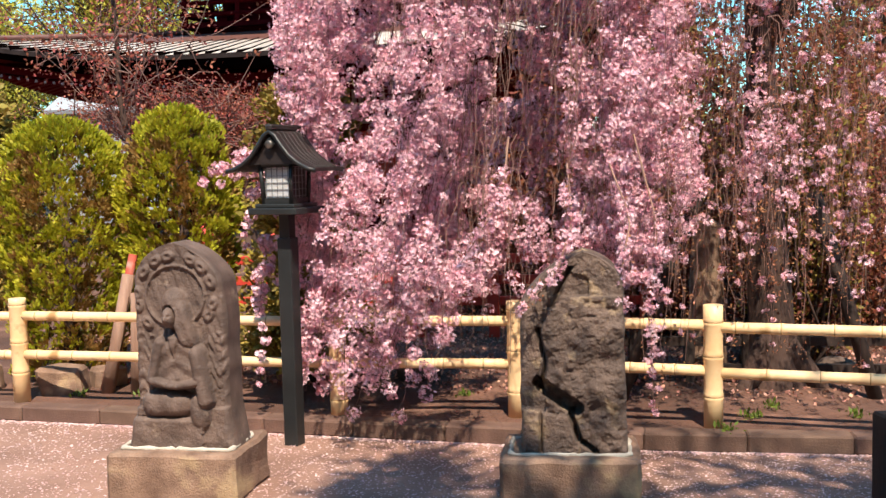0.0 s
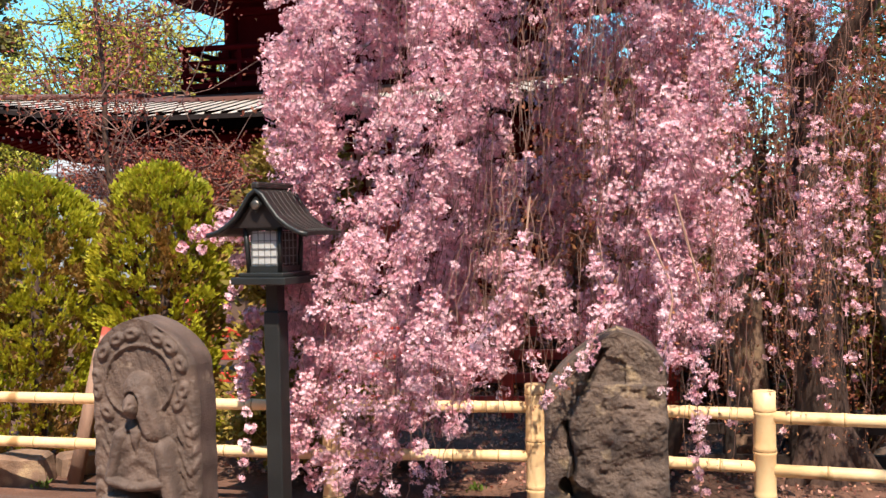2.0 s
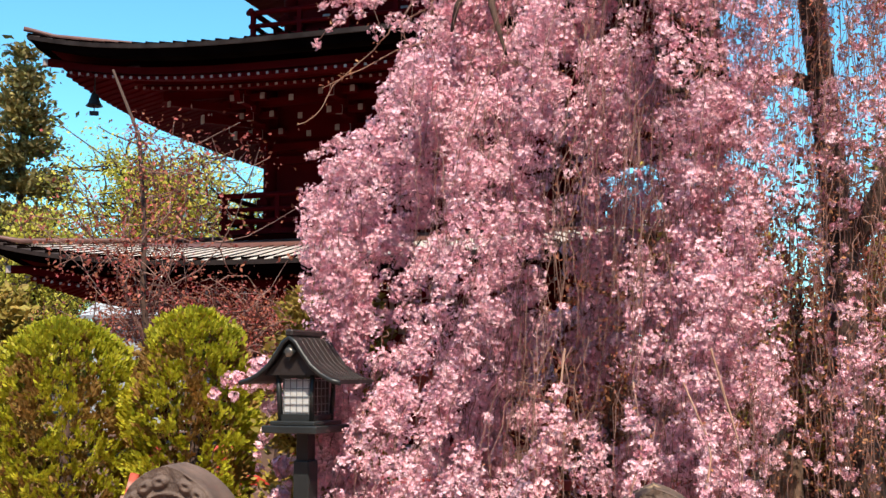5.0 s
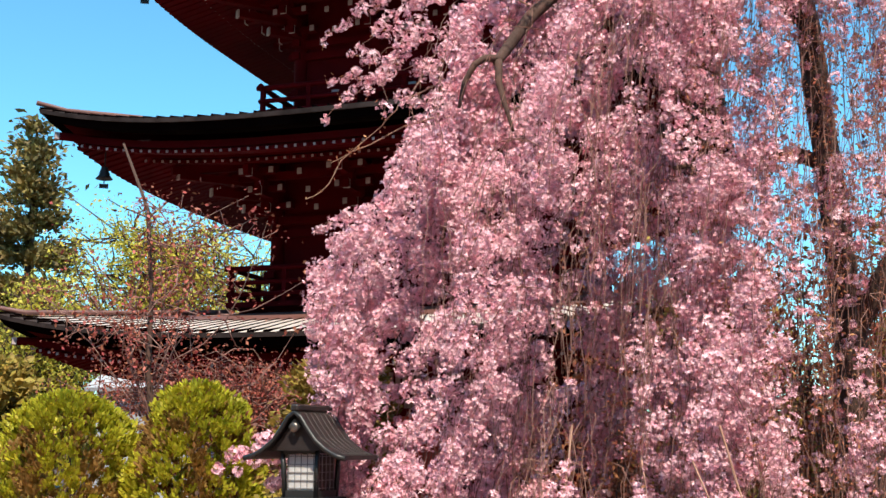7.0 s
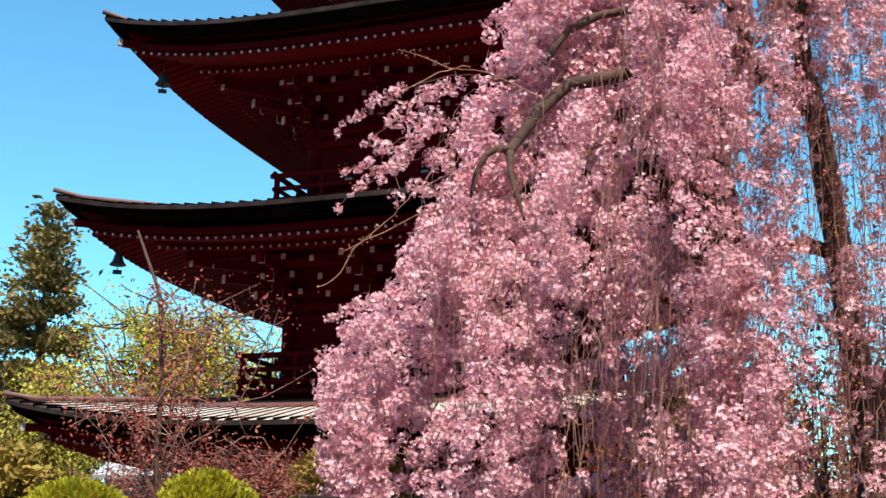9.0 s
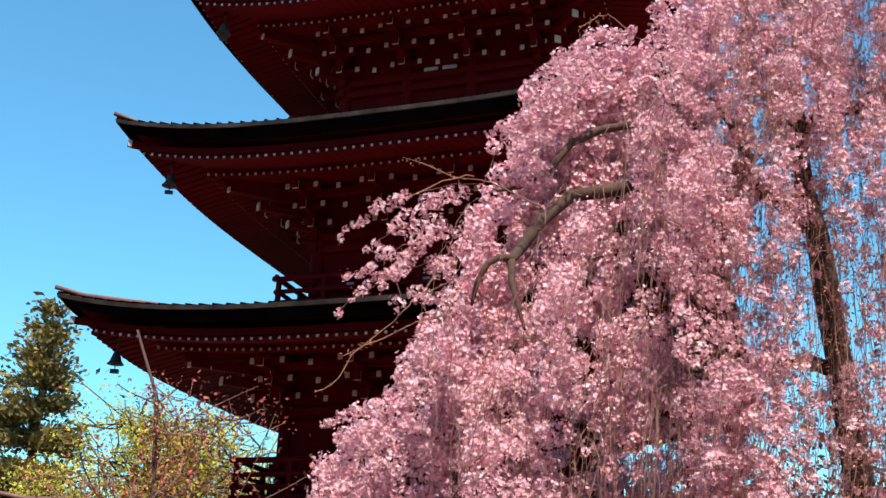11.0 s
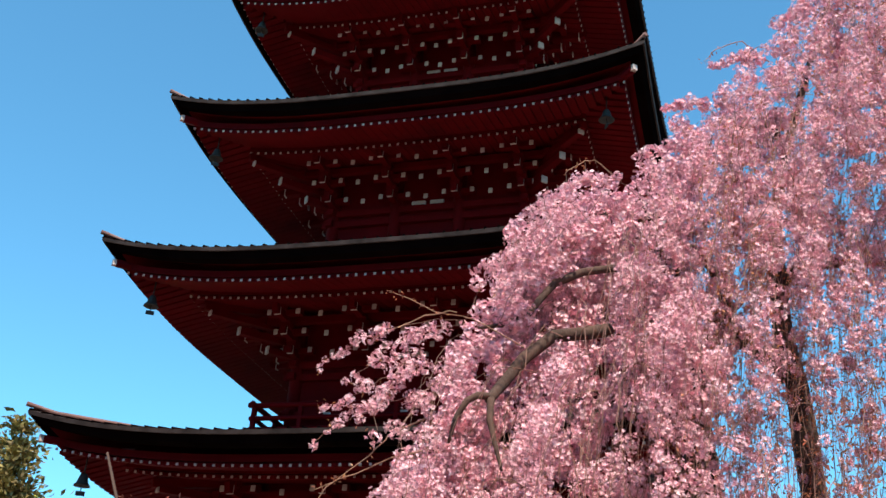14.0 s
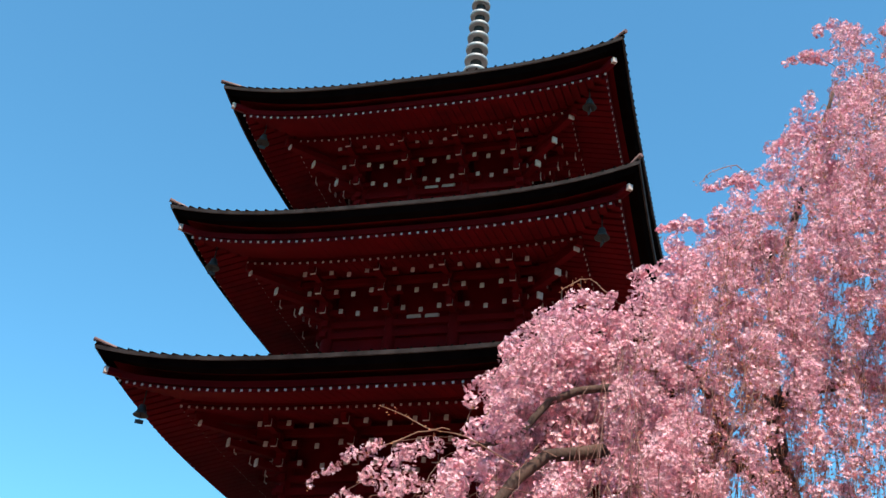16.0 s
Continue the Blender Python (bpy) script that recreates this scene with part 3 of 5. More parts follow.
def plinth(label, at, turn, w, d, h, seed):
    t = thing("stone_plinth", label, "plinth", at, turn)
    bm = bmesh.new()
    box(bm, (0, 0, h / 2), (w, d, h), bevel=0.02)
    bmesh.ops.subdivide_edges(bm, edges=bm.edges[:], cuts=5, use_grid_fill=True)
    for v in bm.verts:
        v.co += 0.014 * Vector(noise.noise_vector(v.co * 6 + Vector((seed, 0, 0))))
        v.co.z = max(v.co.z, 0.0)
    part("block", bm, M["plinth"], t)
    bm = bmesh.new()
    n = 56
    ring = []
    for k in range(n):
        a = 2 * math.pi * k / n
        q = 1 / max(abs(math.cos(a)) / (w * 0.43), abs(math.sin(a)) / (d * 0.33))
        q *= 1 + 0.05 * noise.noise((k * 0.9, seed, 0))
        ring.append((q * math.cos(a), q * math.sin(a), h + 0.002))
    tube(bm, ring + ring[:1], [0.013 + 0.014 * noise.noise((k * 0.8, seed, 5)) for k in range(n)] + [0.013], 6)
    part("mortar_bead", bm, M["mortar"], t, "crumbling pale mortar bead")
    return t


plinth("brown stone block with a pale mortar seam, under the carved stele", (-1.40, 5.13, 0), -10, 0.72, 0.56, 0.275, 1)
st = relief_stone("stone_stele", "dark weathered stone stele carved with a seated hooded figure and halo", "stele", (-1.38, 5.12, 0.272), -10, 1.30, 0.25, M["stone"], seated_figure, 0.0045, 3, round_head)
st.scale = (0.85, 0.85, 0.85)
plinth("brown stone block stained ochre, with a broken mortar seam", (0.68, 4.98, 0), -7, 0.73, 0.54, 0.23, 9)
st = relief_stone("worn_stone_stele", "grey-brown stone stele with a worn broken relief", "stele", (0.71, 5.04, 0.227), -7, 1.25, 0.32, M["stone_mossy"], worn_figure, 0.008, 11, broken_head)
st.scale = (0.85, 0.85, 0.85)

bm = bmesh.new()
box(bm, (0, 0, 0.23), (0.13, 0.13, 0.46), bevel=0.012)
p = part("dark_post", bm, M["dark_wood"], None)
p.matrix_basis = pose(2.25, 4.62, 0, 0, 0, 8)
tagged(p, "dark stained square timber post beside the path", "post")


# ---- five-storey pagoda ----
PAG = (-0.74, 24.23)
PAG_TURN = -15.51
HALF = (6.58, 6.22, 5.80, 5.27, 4.91)       # half width of each roof at the corner tips
TIP = (4.13, 8.06, 11.94, 15.80, 19.65)     # height of the corner tips
BODY = (3.15, 2.85, 2.56, 2.28, 2.05)       # half width of each storey's wall
DECK = (0.62, 4.62, 8.50, 12.38, 16.22)     # floor of each storey's balcony
RAIL = (4.3, 3.52, 3.14, 2.84, 2.58)        # half width of each balcony
SAG = 0.50

pagoda = thing("pagoda", "five-storey dark red lacquered wooden pagoda with swept eaves", "pagoda", (*PAG, 0), PAG_TURN)


def lift(s):
    """How much the eave rises towards its corners; s from -1 to 1."""
    return SAG * abs(s) ** 3.2


def side_parts(bm_maker, name, mat, parent, label="", kind=""):
    """The same mesh on each of the four sides, as separate parts on one mesh."""
    bm = bmesh.new()
    bm_maker(bm)
    first = part(name, bm, mat, parent, label, kind)
    for k in range(1, 4):
        o = first.copy()
        scene.collection.objects.link(o)
        o.parent = parent
        o.matrix_basis = pose(0, 0, 0, 0, 0, 90 * k)
    return first


def pieces(bm_maker, places, name, mat, parent, label=""):
    """One mesh at many places on each of the four sides, every piece a part of its own."""
    bm = bmesh.new()
    bm_maker(bm)
    first = part(name, bm, mat, parent, label)
    done = False
    for k in range(4):
        for p in places:
            o = first
            if done:
                o = first.copy()
                scene.collection.objects.link(o)
                o.parent = parent
            done = True
            o.matrix_basis = pose(0, 0, 0, 0, 0, 90 * k) @ (p if isinstance(p, Matrix) else pose(*p))
    return first


def curved_strip(bm, n, prof_out, mi=0):
    """A strip along x: prof_out(s) gives the cross-section's (y, z) points for s in -1..1 and the half width at each."""
    rows = []
    for i in range(n + 1):
        s = 2 * i / n - 1
        rows.append([bm.verts.new((s * hw, y, z)) for hw, y, z in prof_out(s)])
    for a, b in zip(rows, rows[1:]):
        for k in range(len(a)):
            f = bm.faces.new((a[k], b[k], b[(k + 1) % len(a)], a[(k + 1) % len(a)]))
            f.material_index = mi
    bm.faces.new(rows[0])
    bm.faces.new(rows[-1][::-1])


def storey(k):
    W, zt, B, deck, R = HALF[k], TIP[k], BODY[k], DECK[k], RAIL[k]
    ze = zt - SAG                                    # top of the eave at mid side
    top_r = RAIL[k + 1] - 0.05 if k < 4 else 0.55   # where the roof ends above
    top_z = DECK[k + 1] - 0.22 if k < 4 else 22.3
    wall = pagoda

    def bend(q):
        return 1.3 * q - 0.3 * q * q if k < 4 else 0.72 * q + 0.28 * q * q

    # walls with posts and plaster panels
    bm = bmesh.new()
    wall_top = ze + 0.25
    box(bm, (0, 0, (deck + wall_top) / 2), (2 * B, 2 * B, wall_top - deck))
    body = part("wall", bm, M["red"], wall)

    pieces(lambda bm: tube(bm, [(0, 0, deck), (0, 0, wall_top)], 0.15, 10), [(-B + 2 * B * i / 3, -B, 0) for i in range(3)], "post", M["red"], body)
    pieces(lambda bm: box(bm, (0, -B - 0.03, 0), (2 * B + 0.5, 0.16, 0.15)), [(0, 0, z) for z in (deck + 0.12, deck + 0.62, wall_top - 1.44, wall_top - 1.72)], "tie_beam", M["red"], body)
    pieces(lambda bm: box(bm, (0, -B - 0.02, wall_top - 1.30), (0.34, 0.06, 0.16), bevel=0.02),
           [(o, 0, 0) for o in (-0.22, 0.22)], "plaster_panel", M["white"], body, "white plaster panel")
    pieces(lambda bm: box(bm, (0, -B - 0.115, deck + 0.62), (0.16, 0.02, 0.09)), [(-B + 2 * B * (i + 0.5) / 3, 0, 0) for i in range(3)], "nail_cover", M["white"], body, "white nail cover")
    if k == 1 or k == 0:
        pieces(lambda bm: box(bm, (0, -B - 0.05, wall_top - 0.80), (0.07, 0.08, 0.40)), [(-0.35 + 0.14 * i, 0, 0) for i in range(6)], "lattice_bar", M["white"], body, "pale lattice bar")
    if k == 0:
        def door(bm):
            box(bm, (0, -B - 0.05, deck + 0.95), (1.5, 0.10, 1.7))
        side_parts(door, "door", M["bright_red"], body)
        pieces(lambda bm: box(bm, (0, -B - 0.135, deck + 0.95), (0.06, 0.06, 1.6)), [(-0.66 + 0.22 * i, 0, 0) for i in range(7)], "door_bar", M["bright_red"], body)

    # balcony with rails
    dk = bmesh.new()
    box(dk, (0, 0, deck - 0.05), (2 * R + 0.15, 2 * R + 0.15, 0.10))
    box(dk, (0, 0, deck - 0.20), (2 * R - 0.25, 2 * R - 0.25, 0.20))
    deck_ob = part("balcony", dk, M["red"], wall)

    rail_mat = M["red"]
    for z, r in ((0.16, 0.055), (0.40, 0.05), (0.68, 0.06)):
        over, up = (0.14, 0.02) if z > 0.5 else (0.09, 0.0)
        side_parts(lambda bm: tube(bm, [(-R - over, -R, deck + z + up), (-R - 0.02, -R, deck + z), (R + 0.02, -R, deck + z), (R + over, -R, deck + z + up)], r, 6), "rail", rail_mat, deck_ob)
    pieces(lambda bm: box(bm, (0, -R, deck + 0.34), (0.09, 0.09, 0.68)), [(-R + 2 * R * i / 6, 0, 0) for i in range(6)], "baluster", rail_mat, deck_ob)

    # black layered eave edge, with the soffit behind it
    def edge(s):
        z = ze + lift(s)
        return [(W + 0.01, -W - 0.01, z + 0.02), (W - 0.10, -W + 0.10, z - 0.17), (W - 0.30, -W + 0.30, z - 0.20), (W - 0.32, -W + 0.32, z - 0.06)]
    eave = None

    def eave_side(bm):
        curved_strip(bm, 36, edge)
    eave = side_parts(eave_side, "eave_edge", M["eave_black"], wall, "black layered eave edge")

    def tile_edge(bm):
        def prof(s):
            z = ze + lift(s)
            return [(W + 0.03, -W - 0.03, z + 0.045), (W + 0.015, -W - 0.015, z - 0.035), (W - 0.06, -W + 0.06, z - 0.035), (W - 0.14, -W + 0.14, z + 0.06)]
        curved_strip(bm, 36, prof)
    side_parts(tile_edge, "eave_tile_course", M["eave_tile"], wall, "weathered grey eave tile edge")

    # roof skin: grey plates at the eave, brown sheet above
    def skin(lo, hi):
        def prof(s):
            pts = []
            for q in np.linspace(lo, hi, 5):
                w = W - 0.13 + (top_r - W + 0.11) * q
                rise = (top_z - ze) * bend(q)
                z = ze + 0.015 + rise + lift(s) * (1 - q) ** 1.5
                pts.append((w, -w, z))
            return pts + [(w, y, z - 0.05) for w, y, z in pts[::-1]]
        return prof
    cut = 0.46
    side_parts(lambda bm: curved_strip(bm, 30, skin(cut, 1.0)), "upper_roof", M["roof_brown"], wall, "brown sheet-metal roof")
    lower = side_parts(lambda bm: curved_strip(bm, 30, skin(0.0, cut)), "lower_roof", M["roof_grey"], wall, "grey sheet-metal roof plates")

    def battens(bm):
        n = 44
        for i in range(n + 1):
            s = 2 * i / n - 1
            pts = []
            for q in (0.0, 0.12, 0.24, cut):
                w = W + (top_r - W) * q
                z = ze + 0.03 + (top_z - ze) * bend(q) + lift(s) * (1 - q) ** 1.5
                pts.append((s * w, -w - (0.03 if q == 0 else 0.0), z + (0.025 if q == 0 else 0.0)))
            tube(bm, pts, [0.032, 0.013, 0.010, 0.010], 5)
    side_parts(battens, "roof_batten_course", M["eave_black"], wall, "dark roof battens", "stuff")
    # hips with upturned ends
    def hip(bm):
        pts = []
        for q in np.linspace(-0.02, 1, 9):
            w = W + (top_r - W) * q
            pts.append((-w, -w, ze + 0.06 + (top_z - ze) * bend(q) + SAG * max(0, 1 - q) ** 1.5 + (0.10 if q < 0 else 0)))
        tube(bm, pts, [0.05] * len(pts), 6)
    side_parts(hip, "roof_hip", M["roof_brown"], wall)

    # two tiers of rafters with white painted ends
    sp = 0.185
    for tier, (out, drop, inner) in enumerate(((W - 0.45, 0.47, W - 1.70), (W - 1.42, 0.40, B + 0.2))):
        def rafters(bm, out=out, drop=drop, inner=inner, tier=tier):
            n = int(2 * out / sp)
            for i in range(n + 1):
                x = -out + 2 * out * i / n
                s = x / W
                z0 = ze - drop + lift(s) * (1.0 if tier == 0 else 0.8)
                yi = -max(inner, abs(x) * 1.0)
                if -yi >= out - 0.05:
                    continue
                z1 = z0 + 0.22 * (out + yi)
                mid = ((x), (-out + yi) / 2, (z0 + z1) / 2)
                ln = math.hypot(out + yi, z1 - z0)
                box(bm, mid, (0.168, ln, 0.07), (math.degrees(math.atan2(z1 - z0, out + yi)), 0, 0))
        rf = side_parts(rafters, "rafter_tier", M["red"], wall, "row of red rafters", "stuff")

        def ends(bm, out=out, drop=drop, tier=tier):
            n = int(2 * out / sp)
            for i in range(n + 1):
                x = -out + 2 * out * i / n
                z0 = ze - drop + lift(x / W) * (1.0 if tier == 0 else 0.8)
                box(bm, (x, -out - 0.004, z0), (0.046, 0.02, 0.046))
        side_parts(ends, "rafter_end_course", M["white"], wall, "white painted rafter ends", "stuff")

        def fascia(bm, out=out, drop=drop, tier=tier):
            def prof(s):
                z = ze - drop + lift(s * out / W) * (1.0 if tier == 0 else 0.8) + 0.07
                return [(out + 0.02, -out - 0.02, z + 0.13), (out + 0.02, -out - 0.02, z), (out - 0.10, -out + 0.10, z), (out - 0.10, -out + 0.10, z + 0.13)]
            curved_strip(bm, 30, prof)
        side_parts(fascia, "eave_beam", M["red"], wall)

    def soffit(bm):
        def prof(s):
            pts = []
            for w in (W - 0.3, W - 1.3, B):
                q = (W - w) / (W - B)
                pts.append((w, -w, ze - 0.26 + 0.27 * (W - w) + lift(s) * (1 - q) ** 0.6))
            return pts + [(w, y, z + 0.03) for w, y, z in pts[::-1]]
        curved_strip(bm, 30, prof)
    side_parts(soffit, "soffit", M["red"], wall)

    def corner(bm):
        a, b = W - 0.25, B
        z = ze - 0.36 + SAG
        tube(bm, [(-a, -a, z - 0.08), (-(W - 1.3), -(W - 1.3), z - 0.06), (-b, -b, ze + 0.35)], 0.10, 4)
    side_parts(corner, "corner_rafter", M["red"], wall)

    a = W - 0.23
    pieces(lambda bm: box(bm, (-a, -a, ze - 0.44 + SAG), (0.10, 0.10, 0.13), (0, 0, 45)), [(0, 0, 0)], "corner_rafter_cap", M["white"], wall, "white corner rafter cap")
    b = W - 1.38
    pieces(lambda bm: box(bm, (-b, -b, ze - 0.22 + SAG * 0.7), (0.09, 0.26, 0.12), (12, 0, -45)), [(0, 0, 0)], "inner_rafter_cap", M["white"], wall, "white inner rafter cap")

    # stepped brackets with white ends
    zb = wall_top - 1.24

    cols = [-B + 2 * B * i / 3 for i in range(4)]
    sets = [(x, 0, 0) for x in cols]
    for j in range(3):
        y, z, d = -B - 0.42 * (j + 1), zb + 0.27 * j, 0.48 * (j + 1)
        pieces(lambda bm: box(bm, (0, (y - 0.07 - B) / 2, z), (0.13, -B - y + 0.07 + 0.2, 0.15)), sets, "bracket_arm", M["red"], wall)
        pieces(lambda bm: box(bm, (0, y + 0.27, z + 0.09), (0.80, 0.14, 0.12)), sets, "bracket_crossbar", M["red"], wall)
        pieces(lambda bm: box(bm, (0, y + 0.02, z + 0.15), (0.19, 0.19, 0.13), taper=1.25), sets, "bearing_block", M["red"], wall)
        pieces(lambda bm: box(bm, (-(B + d / 2), -B - d / 2, z), (0.15, d * 1.42 + 0.1, 0.15), (0, 0, -45)), [(0, 0, 0)], "corner_bracket_arm", M["red"], wall)
    pieces(lambda bm: box(bm, (0, -B - 0.72, zb + 0.76), (0.12, 1.62, 0.17), (14, 0, 0)), sets, "tail_rafter", M["red"], wall)
    pieces(lambda bm: box(bm, (-B - 0.85, -B - 0.85, zb + 0.80), (0.15, 2.1, 0.17), (10, 0, -45)), [(0, 0, 0)], "corner_tail_rafter", M["red"], wall)
    caps = [(x, -B - 0.42 * (j + 1) - 0.085, zb + 0.27 * j) for x in cols for j in range(3)]
    pieces(lambda bm: box(bm, (0, 0, 0), (0.14, 0.03, 0.18), bevel=0.008), caps, "bracket_cap", M["white"], wall, "white painted bracket end")
    small = [(x + o, -B - 0.42 * (j + 1) + 0.19, zb + 0.27 * j + 0.10) for x in cols for j in (0, 1, 2) for o in (-0.33, 0.33)] + [(x + B / 3, -B - 0.42 * (j + 1) + 0.19, zb + 0.27 * j + 0.02) for x in cols[:3] for j in range(3)]
    pieces(lambda bm: box(bm, (0, 0, 0), (0.095, 0.025, 0.12), bevel=0.006), small, "bracket_cap", M["white"], wall, "white painted bracket end")
    pieces(lambda bm: box(bm, (0, 0, 0), (0.14, 0.04, 0.16)), [(-(B + 0.48 * (j + 1) + 0.05), -B - 0.48 * (j + 1) - 0.05, zb + 0.27 * j, 0, 0, -45) for j in range(3)], "bracket_cap", M["white"], wall, "white painted bracket end")
    for i in range(2):
        def beam(bm, i=i):
            r = B + 0.62 + 0.55 * i
            box(bm, (0, -r, zb + 0.60 + 0.27 * i), (2 * r + 0.3, 0.14, 0.15))
        side_parts(beam, "purlin", M["red"], wall)

    # wind bell under each corner
    def bell(bm):
        c = -(W - 0.87)
        z = TIP[k] - 1.10
        lathe(bm, [(0.0, 0.17), (0.06, 0.155), (0.085, 0.08), (0.11, -0.01), (0.165, -0.08), (0.14, -0.085), (0.03, -0.04)], 12, (c, c, z))
        tube(bm, [(c, c, z + 0.16), (c, c, TIP[k] - 0.45)], 0.016, 5)
        box(bm, (c, c, z - 0.22), (0.17, 0.02, 0.09), (0, 0, 30), bevel=0.006)
        tube(bm, [(c, c, z - 0.18), (c, c, z)], 0.010, 5)
    if k:
        side_parts(bell, "wind_bell", M["bronze"], wall, "dark bronze wind bell")


for k in range(5):
    storey(k)

bm = bmesh.new()
box(bm, (0, 0, 0.26), (9.4, 9.4, 0.52), bevel=0.03)
part("stone_base", bm, M["kerb"], pagoda, "grey stone base")
finial = thing("roof_finial", "grey bronze ringed spire on the pagoda roof", "finial", (0, 0, 0))
finial.parent = pagoda
del finial["category"]
bm = bmesh.new()
box(bm, (0, 0, 22.55), (1.0, 1.0, 0.6), bevel=0.04)
lathe(bm, [(0.48, 0.0), (0.52, 0.15), (0.40, 0.45), (0.18, 0.55)], 20, (0, 0, 22.85))
tube(bm, [(0, 0, 22.8), (0, 0, 30.6)], [0.19, 0.10], 10)
part("spire_shaft", bm, M["bronze"], finial)
for i in range(9):
    bm = bmesh.new()
    r, z = 0.35 - 0.012 * i, 23.75 + 0.46 * i
    lathe(bm, [(r - 0.04, -0.048), (r, -0.055), (r + 0.012, 0.0), (r, 0.055), (r - 0.04, 0.048)], 24, (0, 0, z))
    for a in range(2):
        box(bm, (0, 0, z), (2 * r - 0.02, 0.03, 0.04), (0, 0, 90 * a))
    part("ring", bm, M["finial"], finial, "pale grey bronze ring")


# ---- trees ----
def limb_points(rng, a, b, bend, n=7):
    a, b = np.array(a, float), np.array(b, float)
    t = np.linspace(0, 1, n)[:, None]
    mid = rng.normal(size=3) * bend
    return a + (b - a) * t + mid * (np.sin(t * math.pi)) + rng.normal(size=(n, 3)) * bend * 0.12 * np.sin(t * math.pi)


def twig_mesh(lines, radius):
    """Thin three-sided twigs along many polylines, as arrays."""
    vs, fs = [], []
    off = 0
    for pts in lines:
        n = len(pts)
        r = radius * np.linspace(1, 0.45, n)[:, None]
        d = unit(np.gradient(pts, axis=0))
        s = unit(np.cross(d, np.array([0.31, 0.52, 0.2])))
        o = np.cross(d, s)
        ring = [pts + r * (s * math.cos(a) + o * math.sin(a)) for a in (0, 2.09, 4.19)]
        vs.append(np.stack(ring, 1).reshape(-1, 3))
        i = np.arange(n - 1)[:, None]
        for k in range(3):
            fs.append(off + np.concatenate([3 * i + k, 3 * i + (k + 1) % 3, 3 * i + 3 + (k + 1) % 3, 3 * i + 3 + k], 1))
        off += 3 * n
    return np.concatenate(vs), np.concatenate(fs)


# weeping cherry
cherry = thing("weeping_cherry", "tall weeping cherry tree in full pink bloom behind the fence", "tree", (0, 0, 0))
rng = np.random.default_rng(11)
BOUGHS = (
    ("trunk", [(2.40, 7.05, 0.0), (2.39, 7.05, 0.25), (2.38, 7.08, 0.6), (2.36, 7.15, 1.5), (2.36, 7.25, 2.4), (2.32, 7.25, 3.16), (2.29, 7.25, 3.6), (2.25, 7.25, 4.02), (2.21, 7.25, 4.63), (2.14, 7.25, 4.97), (2.13, 7.25, 5.46), (2.14, 7.2, 5.97), (2.24, 7.15, 6.5), (2.5, 7.05, 7.4), (2.8, 6.95, 8.3)],
     [0.27, 0.20, 0.165, 0.13, 0.11, 0.098, 0.09, 0.084, 0.078, 0.07, 0.06, 0.05, 0.04, 0.025, 0.012]),
    ("limb", [(2.17, 7.25, 4.70), (2.08, 7.2, 4.79), (1.80, 7.1, 4.90), (1.55, 7.0, 5.04), (1.30, 6.9, 5.01), (0.97, 6.8, 4.80), (0.65, 6.6, 4.65), (0.46, 6.5, 4.58), (0.28, 6.4, 4.38), (0.14, 6.3, 4.15), (0.07, 6.2, 4.02)],
     [0.085, 0.08, 0.07, 0.058, 0.05, 0.046, 0.044, 0.043, 0.042, 0.037, 0.03]),
    ("limb", [(1.75, 7.08, 4.93), (1.66, 6.98, 5.25), (1.52, 6.9, 5.45), (1.25, 6.8, 5.48), (1.09, 6.75, 5.37), (0.93, 6.7, 5.20), (0.66, 6.65, 5.12), (0.47, 6.6, 5.00), (0.37, 6.55, 4.85), (0.30, 6.5, 4.72), (0.12, 6.4, 4.59), (-0.02, 6.35, 4.54)],
     [0.045, 0.04, 0.036, 0.033, 0.03, 0.028, 0.027, 0.026, 0.024, 0.021, 0.016, 0.008]),
    ("limb", [(0.09, 6.22, 4.05), (0.0, 6.16, 4.03), (-0.06, 6.15, 3.99), (-0.12, 6.15, 3.88), (-0.15, 6.12, 3.72)], [0.024, 0.022, 0.02, 0.016, 0.009]),
    ("limb", [(0.08, 6.2, 4.03), (0.08, 6.15, 3.88), (0.11, 6.12, 3.75), (0.16, 6.1, 3.57)], [0.024, 0.02, 0.016, 0.008]),
    ("limb", [(2.13, 7.25, 5.36), (2.21, 7.2, 5.47), (2.46, 7.2, 5.58), (2.82, 7.2, 5.63), (3.5, 7.4, 5.55)], [0.06, 0.055, 0.046, 0.038, 0.018]),
    ("limb", [(2.28, 7.28, 3.66), (2.1, 7.3, 3.74), (1.62, 7.1, 3.66), (1.2, 6.9, 3.55)], [0.055, 0.048, 0.036, 0.015]),
    ("limb", [(2.24, 7.15, 6.45), (2.12, 7.0, 6.6), (1.85, 6.85, 6.5), (1.6, 6.8, 6.2)], [0.035, 0.03, 0.018, 0.008]),
    ("limb", [(1.62, 7.05, 5.0), (1.55, 7.15, 4.6), (1.47, 7.2, 4.05), (1.40, 7.2, 3.75), (1.30, 7.2, 3.3), (1.25, 7.2, 2.8)], [0.06, 0.075, 0.08, 0.075, 0.06, 0.03]),
    ("limb", [(2.36, 7.25, 2.5), (2.9, 7.0, 3.5), (3.4, 6.8, 4.1), (4.0, 6.6, 4.2)], [0.075, 0.06, 0.04, 0.016]),
    ("root", [(2.34, 7.0, 0.45), (2.22, 6.92, 0.22), (2.10, 6.86, 0.06)], [0.10, 0.085, 0.05]),
    ("root", [(2.46, 7.0, 0.40), (2.60, 6.95, 0.20), (2.74, 6.92, 0.06)], [0.10, 0.09, 0.05]),
)
